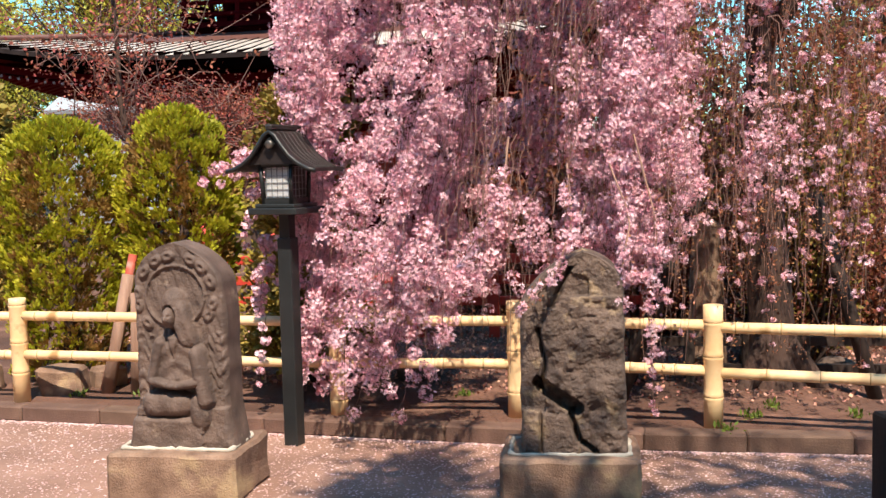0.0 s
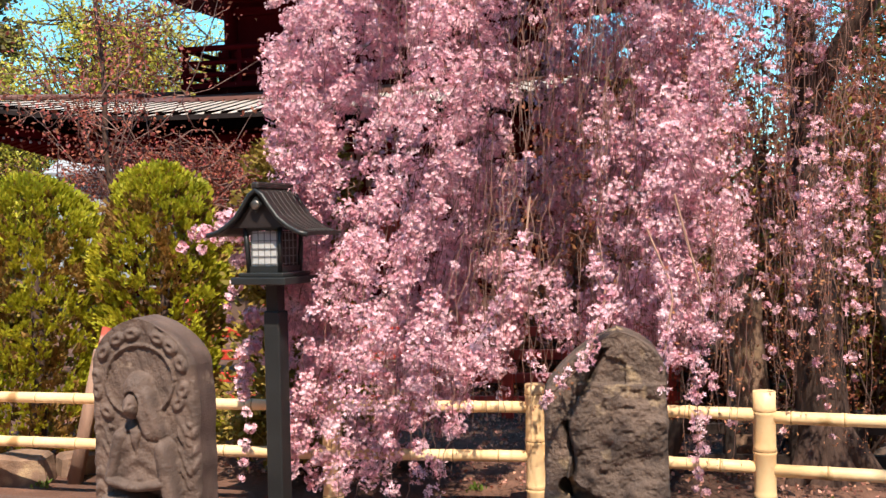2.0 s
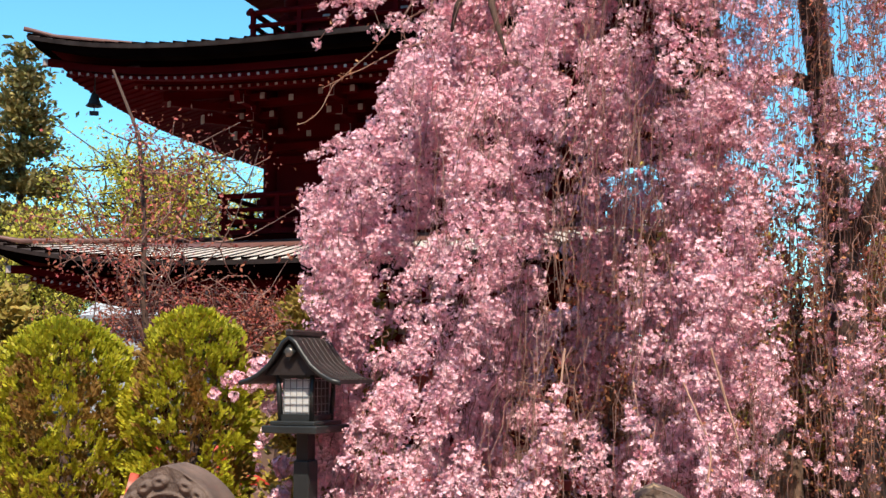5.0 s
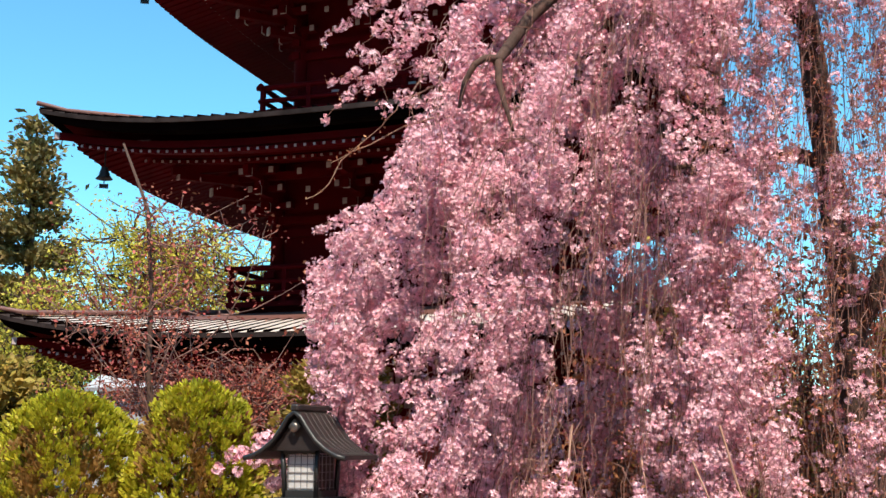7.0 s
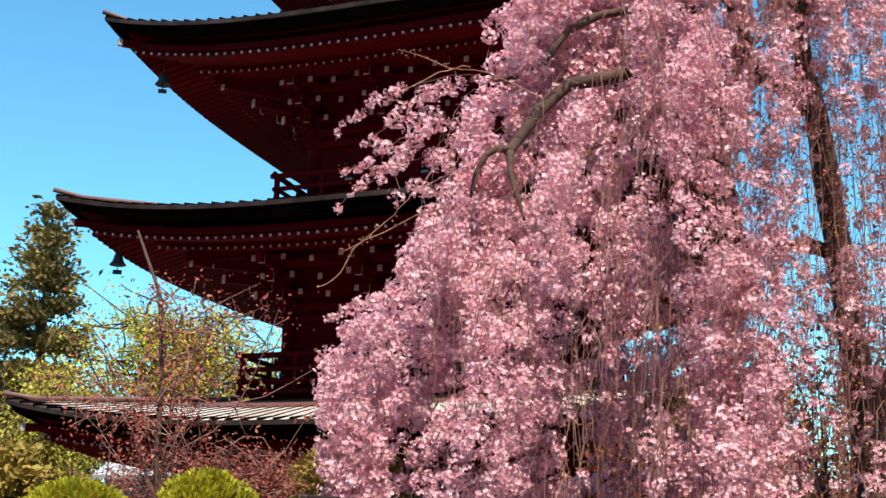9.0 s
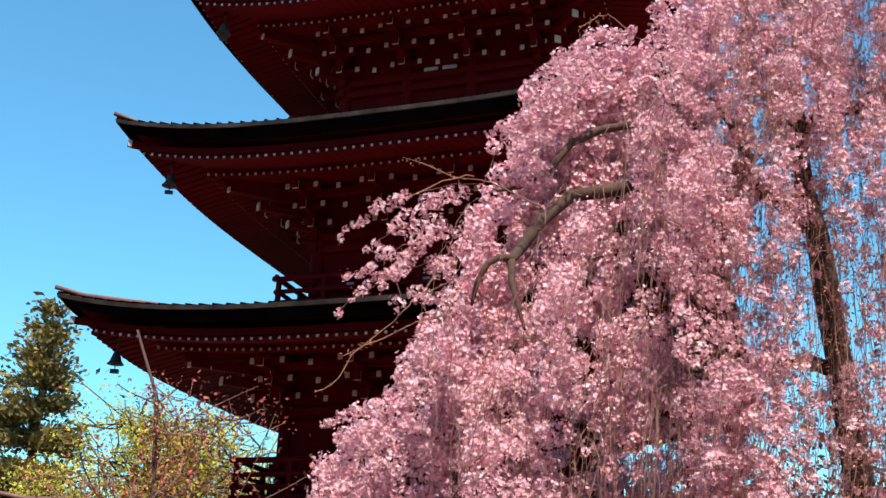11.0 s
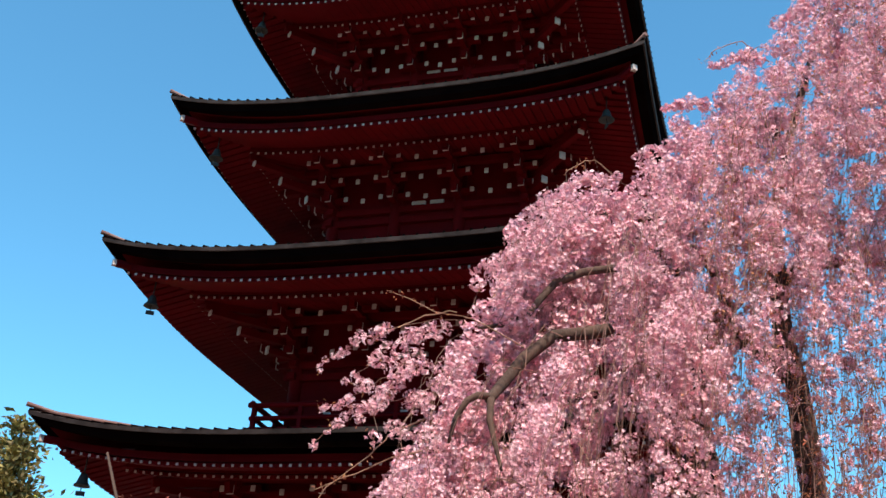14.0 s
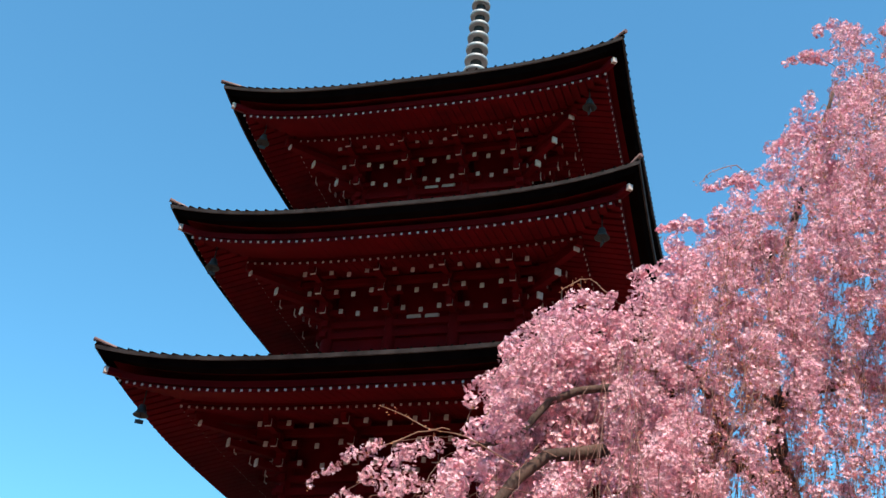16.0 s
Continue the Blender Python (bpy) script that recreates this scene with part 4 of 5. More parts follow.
for name, pts, rad in BOUGHS:
    bm = bmesh.new()
    k = 4
    s = np.linspace(0, len(pts) - 1, k * (len(pts) - 1) + 1)
    fine = [np.interp(s, range(len(pts)), [q[i] for q in pts]) for i in range(3)]
    fr = np.interp(s, range(len(pts)), rad)
    knots = 1 + 0.16 * np.array([noise.noise((q * 1.3, rad[0] * 90, 2.0)) for q in s])
    tube(bm, list(zip(*fine)), list(fr * knots), 10)
    part(name, bm, M["bark"], cherry)

# hanging sprays: the crown's outline in x, with its upper and lower height, on an upright plane 6.5 m off
TOP_X = (-1.00, -0.80, -0.56, -0.44, -0.30, -0.02, 0.31, 0.46, 0.76, 1.10, 1.29, 1.59, 1.77, 2.20, 2.41, 2.59, 2.74, 3.1, 5.0)
TOP_Z = (2.90, 3.20, 3.52, 3.90, 4.50, 4.90, 5.34, 5.56, 5.72, 5.88, 6.28, 6.66, 6.93, 7.18, 7.56, 8.0, 8.50, 8.8, 8.9)
LOW_X = (-0.98, -0.90, -0.85, -0.74, -0.46, -0.23, -0.1, 0.14, 0.36, 0.65, 0.77, 1.25, 1.47, 1.67, 2.0, 2.45, 5.0)
LOW_Z = (2.5, 1.05, 0.65, 0.38, 0.24, 0.24, 0.40, 0.62, 0.70, 0.95, 1.25, 0.60, 1.0, 1.3, 1.2, 1.3, 1.4)


def hump(x, c, w):
    return max(0.0, 1 - ((x - c) / w) ** 2)


def fullness(x, z):
    """How thickly the sprays hang at a place of the crown, 0 to 1."""
    d = 1.0
    d -= 0.97 * hump(x, 0.60, 0.38) * hump(z, 2.35, 1.20) ** 0.6
    d -= 0.65 * hump(x, 1.05, 0.24) * hump(z, 3.25, 0.60)
    d -= 0.85 * hump(x, 1.66, 0.40) * hump(z, 4.05, 0.95)
    d -= 0.55 * hump(x, 0.20, 0.55) * hump(z, 0.90, 0.45)
    d -= 0.5 * hump(x, 2.4, 0.8) * hump(z, 2.0, 1.2)
    if x > 1.6 and z < 5.2:
        d -= 0.86 * min(1.0, (x - 1.6) / 0.3) * min(1.0, (5.2 - z) / 0.6)
    return max(0.05, d) * max(0.05, min(1.0, 0.80 + 1.3 * noise.noise((x * 2.1 + 1.7, 4.0, z * 1.1 - x * 0.5))))


strands, bare, blossoms, faces, leaves = [], [], [], [], []


def pompon(c, r):
    """A round cluster of blossoms that face outwards."""
    m = int(5 + (12000 if c[1] < 6.6 else 7500) * r * r * rng.uniform(0.8, 1.2))
    o = unit(rng.normal(size=(m, 3)))
    blossoms.append(c + o * np.array([1.0, 1.0, 0.9]) * (r * rng.uniform(0.62, 1.08, (m, 1))))
    faces.append(o + rng.normal(size=(m, 3)) * 0.45)


def strand(a, length, drift, n=9, sway=0.012):
    """A twig that leaves a sideways and upwards, arches over and hangs."""
    t = np.linspace(0, 1, n)[:, None]
    p = np.array([a]) + np.array([[drift[0], drift[1], 0.0]]) * (1 - (1 - t) ** 1.8)
    p = p + np.array([[0, 0, 1.0]]) * (0.25 * math.hypot(*drift) * np.sin(np.minimum(t * 1.9, 1) * math.pi) - length * t ** 1.3)
    return p + rng.normal(size=(n, 3)) * sway


def bloom_along(p, share, fat, start=0.1, step=0.095, leafy=0.1):
    """Clusters of blossoms along a twig, thick in the middle and thin at the tip."""
    seg = np.linalg.norm(np.diff(p, axis=0), axis=1).sum()
    for q in np.linspace(start, 1, max(2, int(seg * (1 - start) / step))):
        if rng.random() > share:
            continue
        f = q * (len(p) - 1)
        i = min(int(f), len(p) - 2)
        c = p[i] + (p[i + 1] - p[i]) * (f - i) + rng.normal(size=3) * 0.014
        pompon(c, fat * (0.55 + 0.55 * math.sin(min(1.0, 0.15 + q * 0.95) * math.pi)) * rng.uniform(0.75, 1.25))
        if rng.random() < leafy:
            leaves.append(c + rng.normal(size=(4, 3)) * 0.035)


def on_ray(x, y, z):
    """The place at depth y that stands before (x, z) of the crown's plane."""
    s = y / 6.5
    return np.array([x * s, y, 1.79 + (z - 1.79) * s])


SHOWN = np.concatenate([np.stack([np.interp(np.linspace(k, len(b[1]) - 1, 40), range(len(b[1])), [q[i] for q in b[1]]) for i in range(3)], 1) for k, b in zip((6.5, 5.5, 0, 0), BOUGHS[1:5])])


def clear_of_boughs(p, reach=0.12):
    """Moves a spray that would hang before a bare bough behind it."""
    s = 6.5 / p[:, 1]
    w = 6.5 / SHOWN[:, 1]
    d = np.hypot((p[:, 0] * s)[:, None] - (SHOWN[:, 0] * w)[None], ((p[:, 2] - 1.79) * s)[:, None] - ((SHOWN[:, 2] - 1.79) * w)[None])
    i, j = np.unravel_index(np.argmin(d), d.shape)
    if d[i, j] < reach and p[i, 1] < SHOWN[j, 1] + 0.12:
        k = (SHOWN[j, 1] + 0.16 + 0.12 * rng.random()) / p[i, 1]
        p = np.array([0, 0, 1.79]) + (p - np.array([0, 0, 1.79])) * k
    return p


TAKEN = []


def tress_place(lo_y, hi_y, gap, free):
    """A start that keeps its distance from the tresses of the same layer."""
    for _ in range(60):
        x = rng.uniform(-0.84, 3.3)
        hi, lo = np.interp(x, TOP_X, TOP_Z), np.interp(x, LOW_X, LOW_Z)
        z = rng.uniform(lo + 0.25, hi - 0.06)
        if rng.random() > fullness(x, z - 0.2) ** (0.8 if free else 1.2):
            continue
        if all(abs(x - a) > gap or abs(z - b) > gap * 1.9 for a, b in TAKEN):
            TAKEN.append((x, z))
            near = min(1.0, 0.25 + 0.5 * (hi - z)) * min(1.0, 0.3 + 0.9 * (x + 0.95))
            mid = 0.5 * (lo_y + hi_y)
            y = mid + near * (rng.uniform(lo_y, hi_y) - mid) + 0.45 * (1 - near)
            fold = 0.9 * noise.noise((x * 1.7 + 3.0, 1.0, z * 0.8 - x * 0.7)) + 1.0 * hump(x, 0.60, 0.42) * hump(z, 2.30, 1.25)
            y = max(5.35, y + fold * near)
            return x, max(y, 6.3) if x < -0.5 and z < 2.6 else y, z, lo
    return None


def tress(x, y, z, lo, fat, count):
    """A bundle of neighbouring twigs that hang together, each set with round clusters."""
    lean = -0.30 if x < 1.0 else -0.12
    bundle = rng.normal(lean, 0.10)
    for _ in range(count):
        ln = min(rng.uniform(0.30, 0.95), max(0.10, z - lo))
        a = on_ray(x + rng.normal(0, 0.075), y + rng.normal(0, 0.07), z + rng.normal(0, 0.09))
        p = clear_of_boughs(strand(a, ln, (bundle * ln * (0.6 if x < -0.6 else 1.0) + rng.normal(0, 0.05), rng.normal(-0.04, 0.06))))
        strands.append(p)
        bloom_along(p, 0.93, fat * rng.uniform(0.85, 1.15), 0.04, 0.132, 0.05 if x < 1.1 else 0.3 if x < 1.7 else 0.8)


for layer, (count, y0, y1, gap, free, fat) in enumerate(((150, 5.7, 6.0, 0.175, False, 0.084), (95, 6.2, 6.6, 0.20, False, 0.082), (70, 6.8, 7.3, 0.22, True, 0.076))):
    TAKEN.clear()
    for _ in range(count):
        place = tress_place(y0, y1, gap, free)
        if place:
            tress(*place, fat * (0.85 if place[0] > 1.6 else 1.0) * rng.uniform(0.85, 1.15), int(rng.integers(2, 5)) if place[0] < 1.6 else 2)
# sprays deep in the crown's hollow
for _ in range(34):
    x, z = rng.uniform(0.2, 1.5), rng.uniform(1.5, 3.7)
    tress(x, rng.uniform(7.0, 7.6), z, z - 0.7, 0.074, 2)
# the head of the crown, seen from below
for _ in range(128):
    x = rng.uniform(0.3, 3.3)
    hi = np.interp(x, TOP_X, TOP_Z)
    z = rng.uniform(max(4.9, hi - 2.6), hi - 0.04)
    tress(x, rng.uniform(6.3, 7.3), z, z - 0.6, 0.056, 2)

# fingers of bloom that reach past the crown, and bare tips
FINGERS = (
    ([(-0.10, 6.2, 4.52), (-0.28, 6.1, 4.47), (-0.62, 6.1, 4.38), (-0.78, 6.1, 4.27), (-0.97, 6.1, 4.11)], 0.040, 0.45),
    ([(-0.15, 6.2, 4.48), (-0.35, 6.1, 4.39), (-0.58, 6.1, 4.24), (-0.76, 6.1, 4.05)], 0.060, 0.2),
    ([(-0.30, 6.1, 4.2), (-0.53, 6.1, 4.09), (-0.76, 6.1, 3.94), (-0.91, 6.1, 3.85)], 0.038, 0.5),
    ([(-0.25, 6.1, 4.2), (-0.43, 6.1, 4.10), (-0.56, 6.1, 3.99), (-0.68, 6.1, 3.81)], 0.046, 0.2),
    ([(-0.25, 6.1, 4.06), (-0.49, 6.1, 3.95), (-0.75, 6.1, 3.81), (-0.93, 6.1, 3.66)], 0.036, 0.5),
    ([(-0.45, 6.1, 3.16), (-0.63, 6.1, 3.11), (-0.82, 6.1, 3.07), (-0.97, 6.1, 3.0)], 0.05, 0.1),
    ([(0.50, 6.2, 5.20), (0.36, 6.1, 5.18), (0.18, 6.1, 5.02), (0.10, 6.1, 4.82), (0.07, 6.1, 4.63)], 0.034, 0.5),
    ([(0.35, 6.2, 4.95), (0.15, 6.1, 4.92), (0.02, 6.1, 4.86), (-0.06, 6.1, 4.80)], 0.045, 0.4),
    ([(0.7, 6.4, 5.35), (0.52, 6.3, 5.46), (0.38, 6.25, 5.42), (0.30, 6.2, 5.32)], 0.05, 0.2),
    ([(1.05, 6.5, 5.6), (0.85, 6.4, 5.72), (0.65, 6.4, 5.70), (0.52, 6.4, 5.62)], 0.04, 0.3),
    ([(1.75, 6.6, 6.2), (1.5, 6.5, 6.42), (1.32, 6.5, 6.42), (1.2, 6.5, 6.36)], 0.045, 0.3),
    ([(1.6, 6.6, 6.0), (1.35, 6.5, 6.1), (1.15, 6.5, 6.04), (1.02, 6.5, 5.96)], 0.05, 0.3),
    ([(2.1, 6.6, 6.7), (1.85, 6.5, 6.85), (1.65, 6.5, 6.84), (1.52, 6.5, 6.76)], 0.045, 0.3),
    ([(2.5, 6.6, 7.3), (2.3, 6.5, 7.34), (2.15, 6.5, 7.28), (2.05, 6.5, 7.18)], 0.045, 0.3),
    ([(2.8, 6.6, 8.0), (2.55, 6.5, 8.14), (2.38, 6.5, 8.14), (2.24, 6.5, 8.06)], 0.05, 0.3),
    ([(2.95, 6.6, 8.4), (2.75, 6.5, 8.5), (2.6, 6.5, 8.5), (2.5, 6.5, 8.42)], 0.06, 0.2),
    ([(-0.50, 6.3, 2.45), (-0.75, 6.3, 2.5), (-0.90, 6.35, 2.4), (-1.02, 6.4, 2.2)], 0.045, 0.3),
    ([(-0.55, 6.35, 1.5), (-0.75, 6.3, 1.2), (-0.86, 6.3, 0.8), (-0.92, 6.3, 0.5)], 0.038, 0.2),
    ([(-1.10, 6.40, 1.36), (-1.16, 6.4, 1.15), (-1.20, 6.4, 0.8), (-1.17, 6.35, 0.36)], 0.045, 0.1),
    ([(-1.02, 6.42, 1.80), (-1.20, 6.40, 1.83), (-1.40, 6.38, 1.76), (-1.56, 6.36, 1.62)], 0.066, 0.1),
    ([(-1.08, 6.42, 1.74), (-1.25, 6.36, 1.76), (-1.40, 6.33, 1.68)], 0.058, 0.1),
    ([(-1.12, 6.5, 1.70), (-1.24, 6.5, 1.52), (-1.30, 6.5, 1.25)], 0.042, 0.1),
    ([(0.95, 5.3, 1.75), (1.02, 5.0, 1.45), (0.92, 4.85, 1.05), (0.86, 4.85, 0.72)], 0.030, 0.2),
    ([(0.72, 5.3, 1.75), (0.70, 4.9, 1.45), (0.60, 4.8, 1.18), (0.38, 4.75, 0.98)], 0.034, 0.2),
    ([(1.10, 5.35, 1.9), (1.20, 5.2, 1.4), (1.16, 5.2, 0.9), (1.17, 5.2, 0.38)], 0.040, 0.35),
    ([(0.40, 5.3, 1.9), (0.35, 5.15, 1.6), (0.22, 5.1, 1.38), (0.10, 5.1, 1.2)], 0.036, 0.2),
)
for pts, fat, start in FINGERS:
    pts = np.array(pts)
    s = np.linspace(0, len(pts) - 1, 14)
    p = np.stack([np.interp(s, range(len(pts)), pts[:, i]) for i in range(3)], 1) + rng.normal(size=(14, 3)) * 0.006
    strands.append(p)
    bloom_along(p, 0.95, fat, start, fat * 1.05, 0.15)
TIPS = (
    [(0.26, 6.1, 4.32), (-0.04, 6.1, 4.49), (-0.25, 6.1, 4.52), (-0.46, 6.1, 4.61), (-0.58, 6.1, 4.65)],
    [(-0.15, 6.1, 4.53), (-0.32, 6.1, 4.50), (-0.58, 6.1, 4.38), (-0.66, 6.1, 4.3)],
    [(-0.30, 6.1, 3.85), (-0.48, 6.1, 3.75), (-0.57, 6.1, 3.64), (-0.75, 6.1, 3.47), (-0.88, 6.1, 3.39)],
    [(-0.30, 6.1, 3.66), (-0.53, 6.1, 3.57), (-0.81, 6.1, 3.43), (-0.90, 6.1, 3.26), (-1.02, 6.1, 3.18)],
    [(0.9, 6.5, 5.75), (0.72, 6.4, 5.86), (0.6, 6.4, 5.82), (0.5, 6.4, 5.72)],
    [(2.0, 6.6, 6.9), (1.8, 6.5, 7.0), (1.62, 6.5, 6.94), (1.5, 6.5, 6.8)],
)
tips = []
for pts, fat, start in FINGERS[-4:]:
    pts = np.array(pts)
    s = np.linspace(0, len(pts) - 1, 12)
    tips.append(np.stack([np.interp(s, range(len(pts)), pts[:, i]) for i in range(3)], 1))
for pts in TIPS:
    pts = np.array(pts)
    s = np.linspace(0, len(pts) - 1, 12)
    p = np.stack([np.interp(s, range(len(pts)), pts[:, i]) for i in range(3)], 1) + rng.normal(size=(12, 3)) * 0.005
    tips.append(p)
    leaves.append(p[rng.integers(5, 12, 16)] + rng.normal(size=(16, 3)) * 0.012)

# twigs with no bloom: a dense veil inside the crown, pale whips before it
for i in range(1900):
    x = rng.uniform(1.0, 3.6) if i % 4 else rng.uniform(-0.3, 1.1)
    hi = np.interp(x, TOP_X, TOP_Z)
    z = rng.uniform(1.5, hi - 0.3)
    y = rng.uniform(5.7, 7.7)
    p = strand(on_ray(x, y, z), rng.uniform(0.5, 1.5), (rng.normal(-0.10, 0.14), rng.normal(-0.05, 0.10)), 9, 0.013)
    p[:, 2] = np.maximum(p[:, 2], 0.5)
    bare.append(clear_of_boughs(p, 0.03))
    if x > 1.2:
        leaves.append(p[rng.integers(2, 9, 26)] + rng.normal(size=(26, 3)) * 0.03)
        if rng.random() < 0.35:
            bloom_along(p, 0.45, 0.030, 0.3, 0.10, 0.5)
for _ in range(48):
    x, y = rng.uniform(0.2, 2.6), rng.uniform(5.2, 5.6)
    z = rng.uniform(1.5, min(6.0, np.interp(x, TOP_X, TOP_Z) - 0.5))
    p = strand(on_ray(x, y, z), rng.uniform(0.4, 1.0), (rng.normal(-0.10, 0.18), rng.normal(-0.03, 0.06)), 10, 0.012)
    p[:, 2] = np.maximum(p[:, 2], 0.5)
    bare.append(p)
    bloom_along(p, 0.25, 0.024, 0.4, 0.09, 0.3)
v, f = twig_mesh(strands, 0.0032)
raw_part("twig_curtain", v, f, M["twig"], cherry, "thin hanging brown twigs", "stuff")
v, f = twig_mesh(bare, 0.0030)
raw_part("bare_twig_curtain", v, f, M["twig"], cherry, "thin bare drooping twigs", "stuff")
v, f = twig_mesh(tips, 0.0055)
raw_part("bare_twig_spray", v, f, M["pale_twig"], cherry, "bare arching twig tips with buds", "stuff")
blossoms, faces = np.concatenate(blossoms), np.concatenate(faces)
deep = blossoms[:, 1] > 6.3
v, f = blossom_mesh(rng, blossoms[~deep], faces[~deep], 0.031)
raw_part("blossoms", v, f, M["blossom"], cherry, "masses of pale to deep pink blossoms", "stuff")
v, f = simple_blossom_mesh(rng, blossoms[deep], faces[deep], 0.033)
raw_part("inner_blossoms", v, f, M["blossom"], cherry, "pink blossoms deeper in the crown", "stuff")
v, f = leaf_quads(rng, np.concatenate(leaves), 0.024, aspect=0.45)
raw_part("young_leaves", v, f, M["bronze_leaf"], cherry, "small bronze young leaves", "stuff")


def columnar_conifer(label, at, h, r, seed, n=40000):
    """A clipped columnar conifer with a domed head, clad in small upright fans."""
    rg = np.random.default_rng(seed)
    t = thing("columnar_conifer", label, "shrub", at)
    bm = bmesh.new()
    tube(bm, [(0, 0, 0), (0.03, 0.02, h * 0.4), (0, 0, h * 0.85)], [0.07, 0.05, 0.02], 8)
    part("trunk", bm, M["bark"], t)
    tufts = 2000
    q = rg.random(tufts) ** 0.85
    a = rg.uniform(0, 2 * math.pi, tufts)
    rad = r * np.where(q > 0.68, np.sqrt(np.maximum(0, 1 - ((q - 0.68) / 0.32) ** 2)), 0.74 + 0.38 * q)
    bulge = np.array([noise.noise((math.cos(b) * 2.2 + seed, math.sin(b) * 2.2, k * h * 2.6)) for b, k in zip(a, q)])
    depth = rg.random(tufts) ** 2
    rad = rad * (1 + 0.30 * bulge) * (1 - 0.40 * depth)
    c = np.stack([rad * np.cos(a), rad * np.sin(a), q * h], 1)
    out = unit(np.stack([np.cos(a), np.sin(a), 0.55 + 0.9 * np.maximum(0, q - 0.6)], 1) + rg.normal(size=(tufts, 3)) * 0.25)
    # dull: brown patches, plus hollow and inner tufts darkened as painted shade
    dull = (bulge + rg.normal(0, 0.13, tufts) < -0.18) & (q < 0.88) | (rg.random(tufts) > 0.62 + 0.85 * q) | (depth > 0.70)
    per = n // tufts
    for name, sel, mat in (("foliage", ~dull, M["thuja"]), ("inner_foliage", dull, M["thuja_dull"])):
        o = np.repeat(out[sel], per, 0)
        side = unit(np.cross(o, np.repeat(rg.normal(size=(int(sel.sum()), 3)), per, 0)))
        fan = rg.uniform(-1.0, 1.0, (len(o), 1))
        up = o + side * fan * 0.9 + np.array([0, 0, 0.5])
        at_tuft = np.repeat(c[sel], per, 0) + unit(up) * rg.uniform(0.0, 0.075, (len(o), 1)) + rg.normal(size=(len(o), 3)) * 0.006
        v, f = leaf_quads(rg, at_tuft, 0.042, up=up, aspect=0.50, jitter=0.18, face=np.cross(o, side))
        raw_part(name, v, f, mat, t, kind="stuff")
    return t


columnar_conifer("rounded yellow-green columnar conifer shrub, inner foliage browned and coloured darker as shade", (-3.0, 7.95, 0.1), 2.02, 0.50, 21)
columnar_conifer("bright yellow-green columnar conifer shrub behind the fence", (-2.05, 7.9, 0.1), 2.08, 0.43, 22)


def leafy_tree(name, label, at, trunk, spread, leaf, leaf_size, per_tip, tips, bark, seed, radius, droop=0.0):
    """A tree whose limbs leave the trunk at several heights; spread gives the crown's half sizes round its centre."""
    rg = np.random.default_rng(seed)
    t = thing(name, label, "tree", at)
    trunk = np.array(trunk, float)
    bm = bmesh.new()
    tube(bm, trunk, list(np.linspace(radius, radius * 0.25, len(trunk))), 9)
    part("trunk", bm, M["bark"], t)
    cx, cy, cz, sx, sy, sz = spread
    lines, tipsets = [], []
    for i in range(tips):
        d = unit(rg.normal(size=3))
        tip = np.array([cx, cy, cz]) + d * np.array([sx, sy, sz]) * rg.uniform(0.35, 1.0)
        q = rg.uniform(0.35, 1.0)
        j = q * (len(trunk) - 1)
        i0 = min(int(j), len(trunk) - 2)
        root = trunk[i0] + (trunk[i0 + 1] - trunk[i0]) * (j - i0)
        if root[2] > tip[2] + 0.3 * sz and not droop:
            root = trunk[len(trunk) // 3]
        ln = limb_points(rg, root, tip, 0.12 * np.linalg.norm(tip - root))
        lines.append(ln)
        for _ in range(2):
            k = rg.integers(3, 6)
            lines.append(limb_points(rg, ln[k], ln[k] + rg.normal(size=3) * np.array([sx, sy, sz]) * 0.22, 0.1, 4))
        for ln2 in lines[-3:]:
            for p in ln2[2:]:
                tipsets.append(p)
    v, f = twig_mesh(lines, radius * 0.16)
    raw_part("branchwork", v, f, bark, t, kind="stuff")
    base = np.array(tipsets)
    pick = rg.integers(0, len(base), per_tip * tips)
    c = base[pick] + rg.normal(size=(len(pick), 3)) * leaf_size * 1.7
    v, f = leaf_quads(rg, c, leaf_size, up=np.array([0, 0, -droop]) if droop else None, aspect=0.55, jitter=0.6)
    raw_part("foliage", v, f, leaf, t, kind="stuff")
    return t


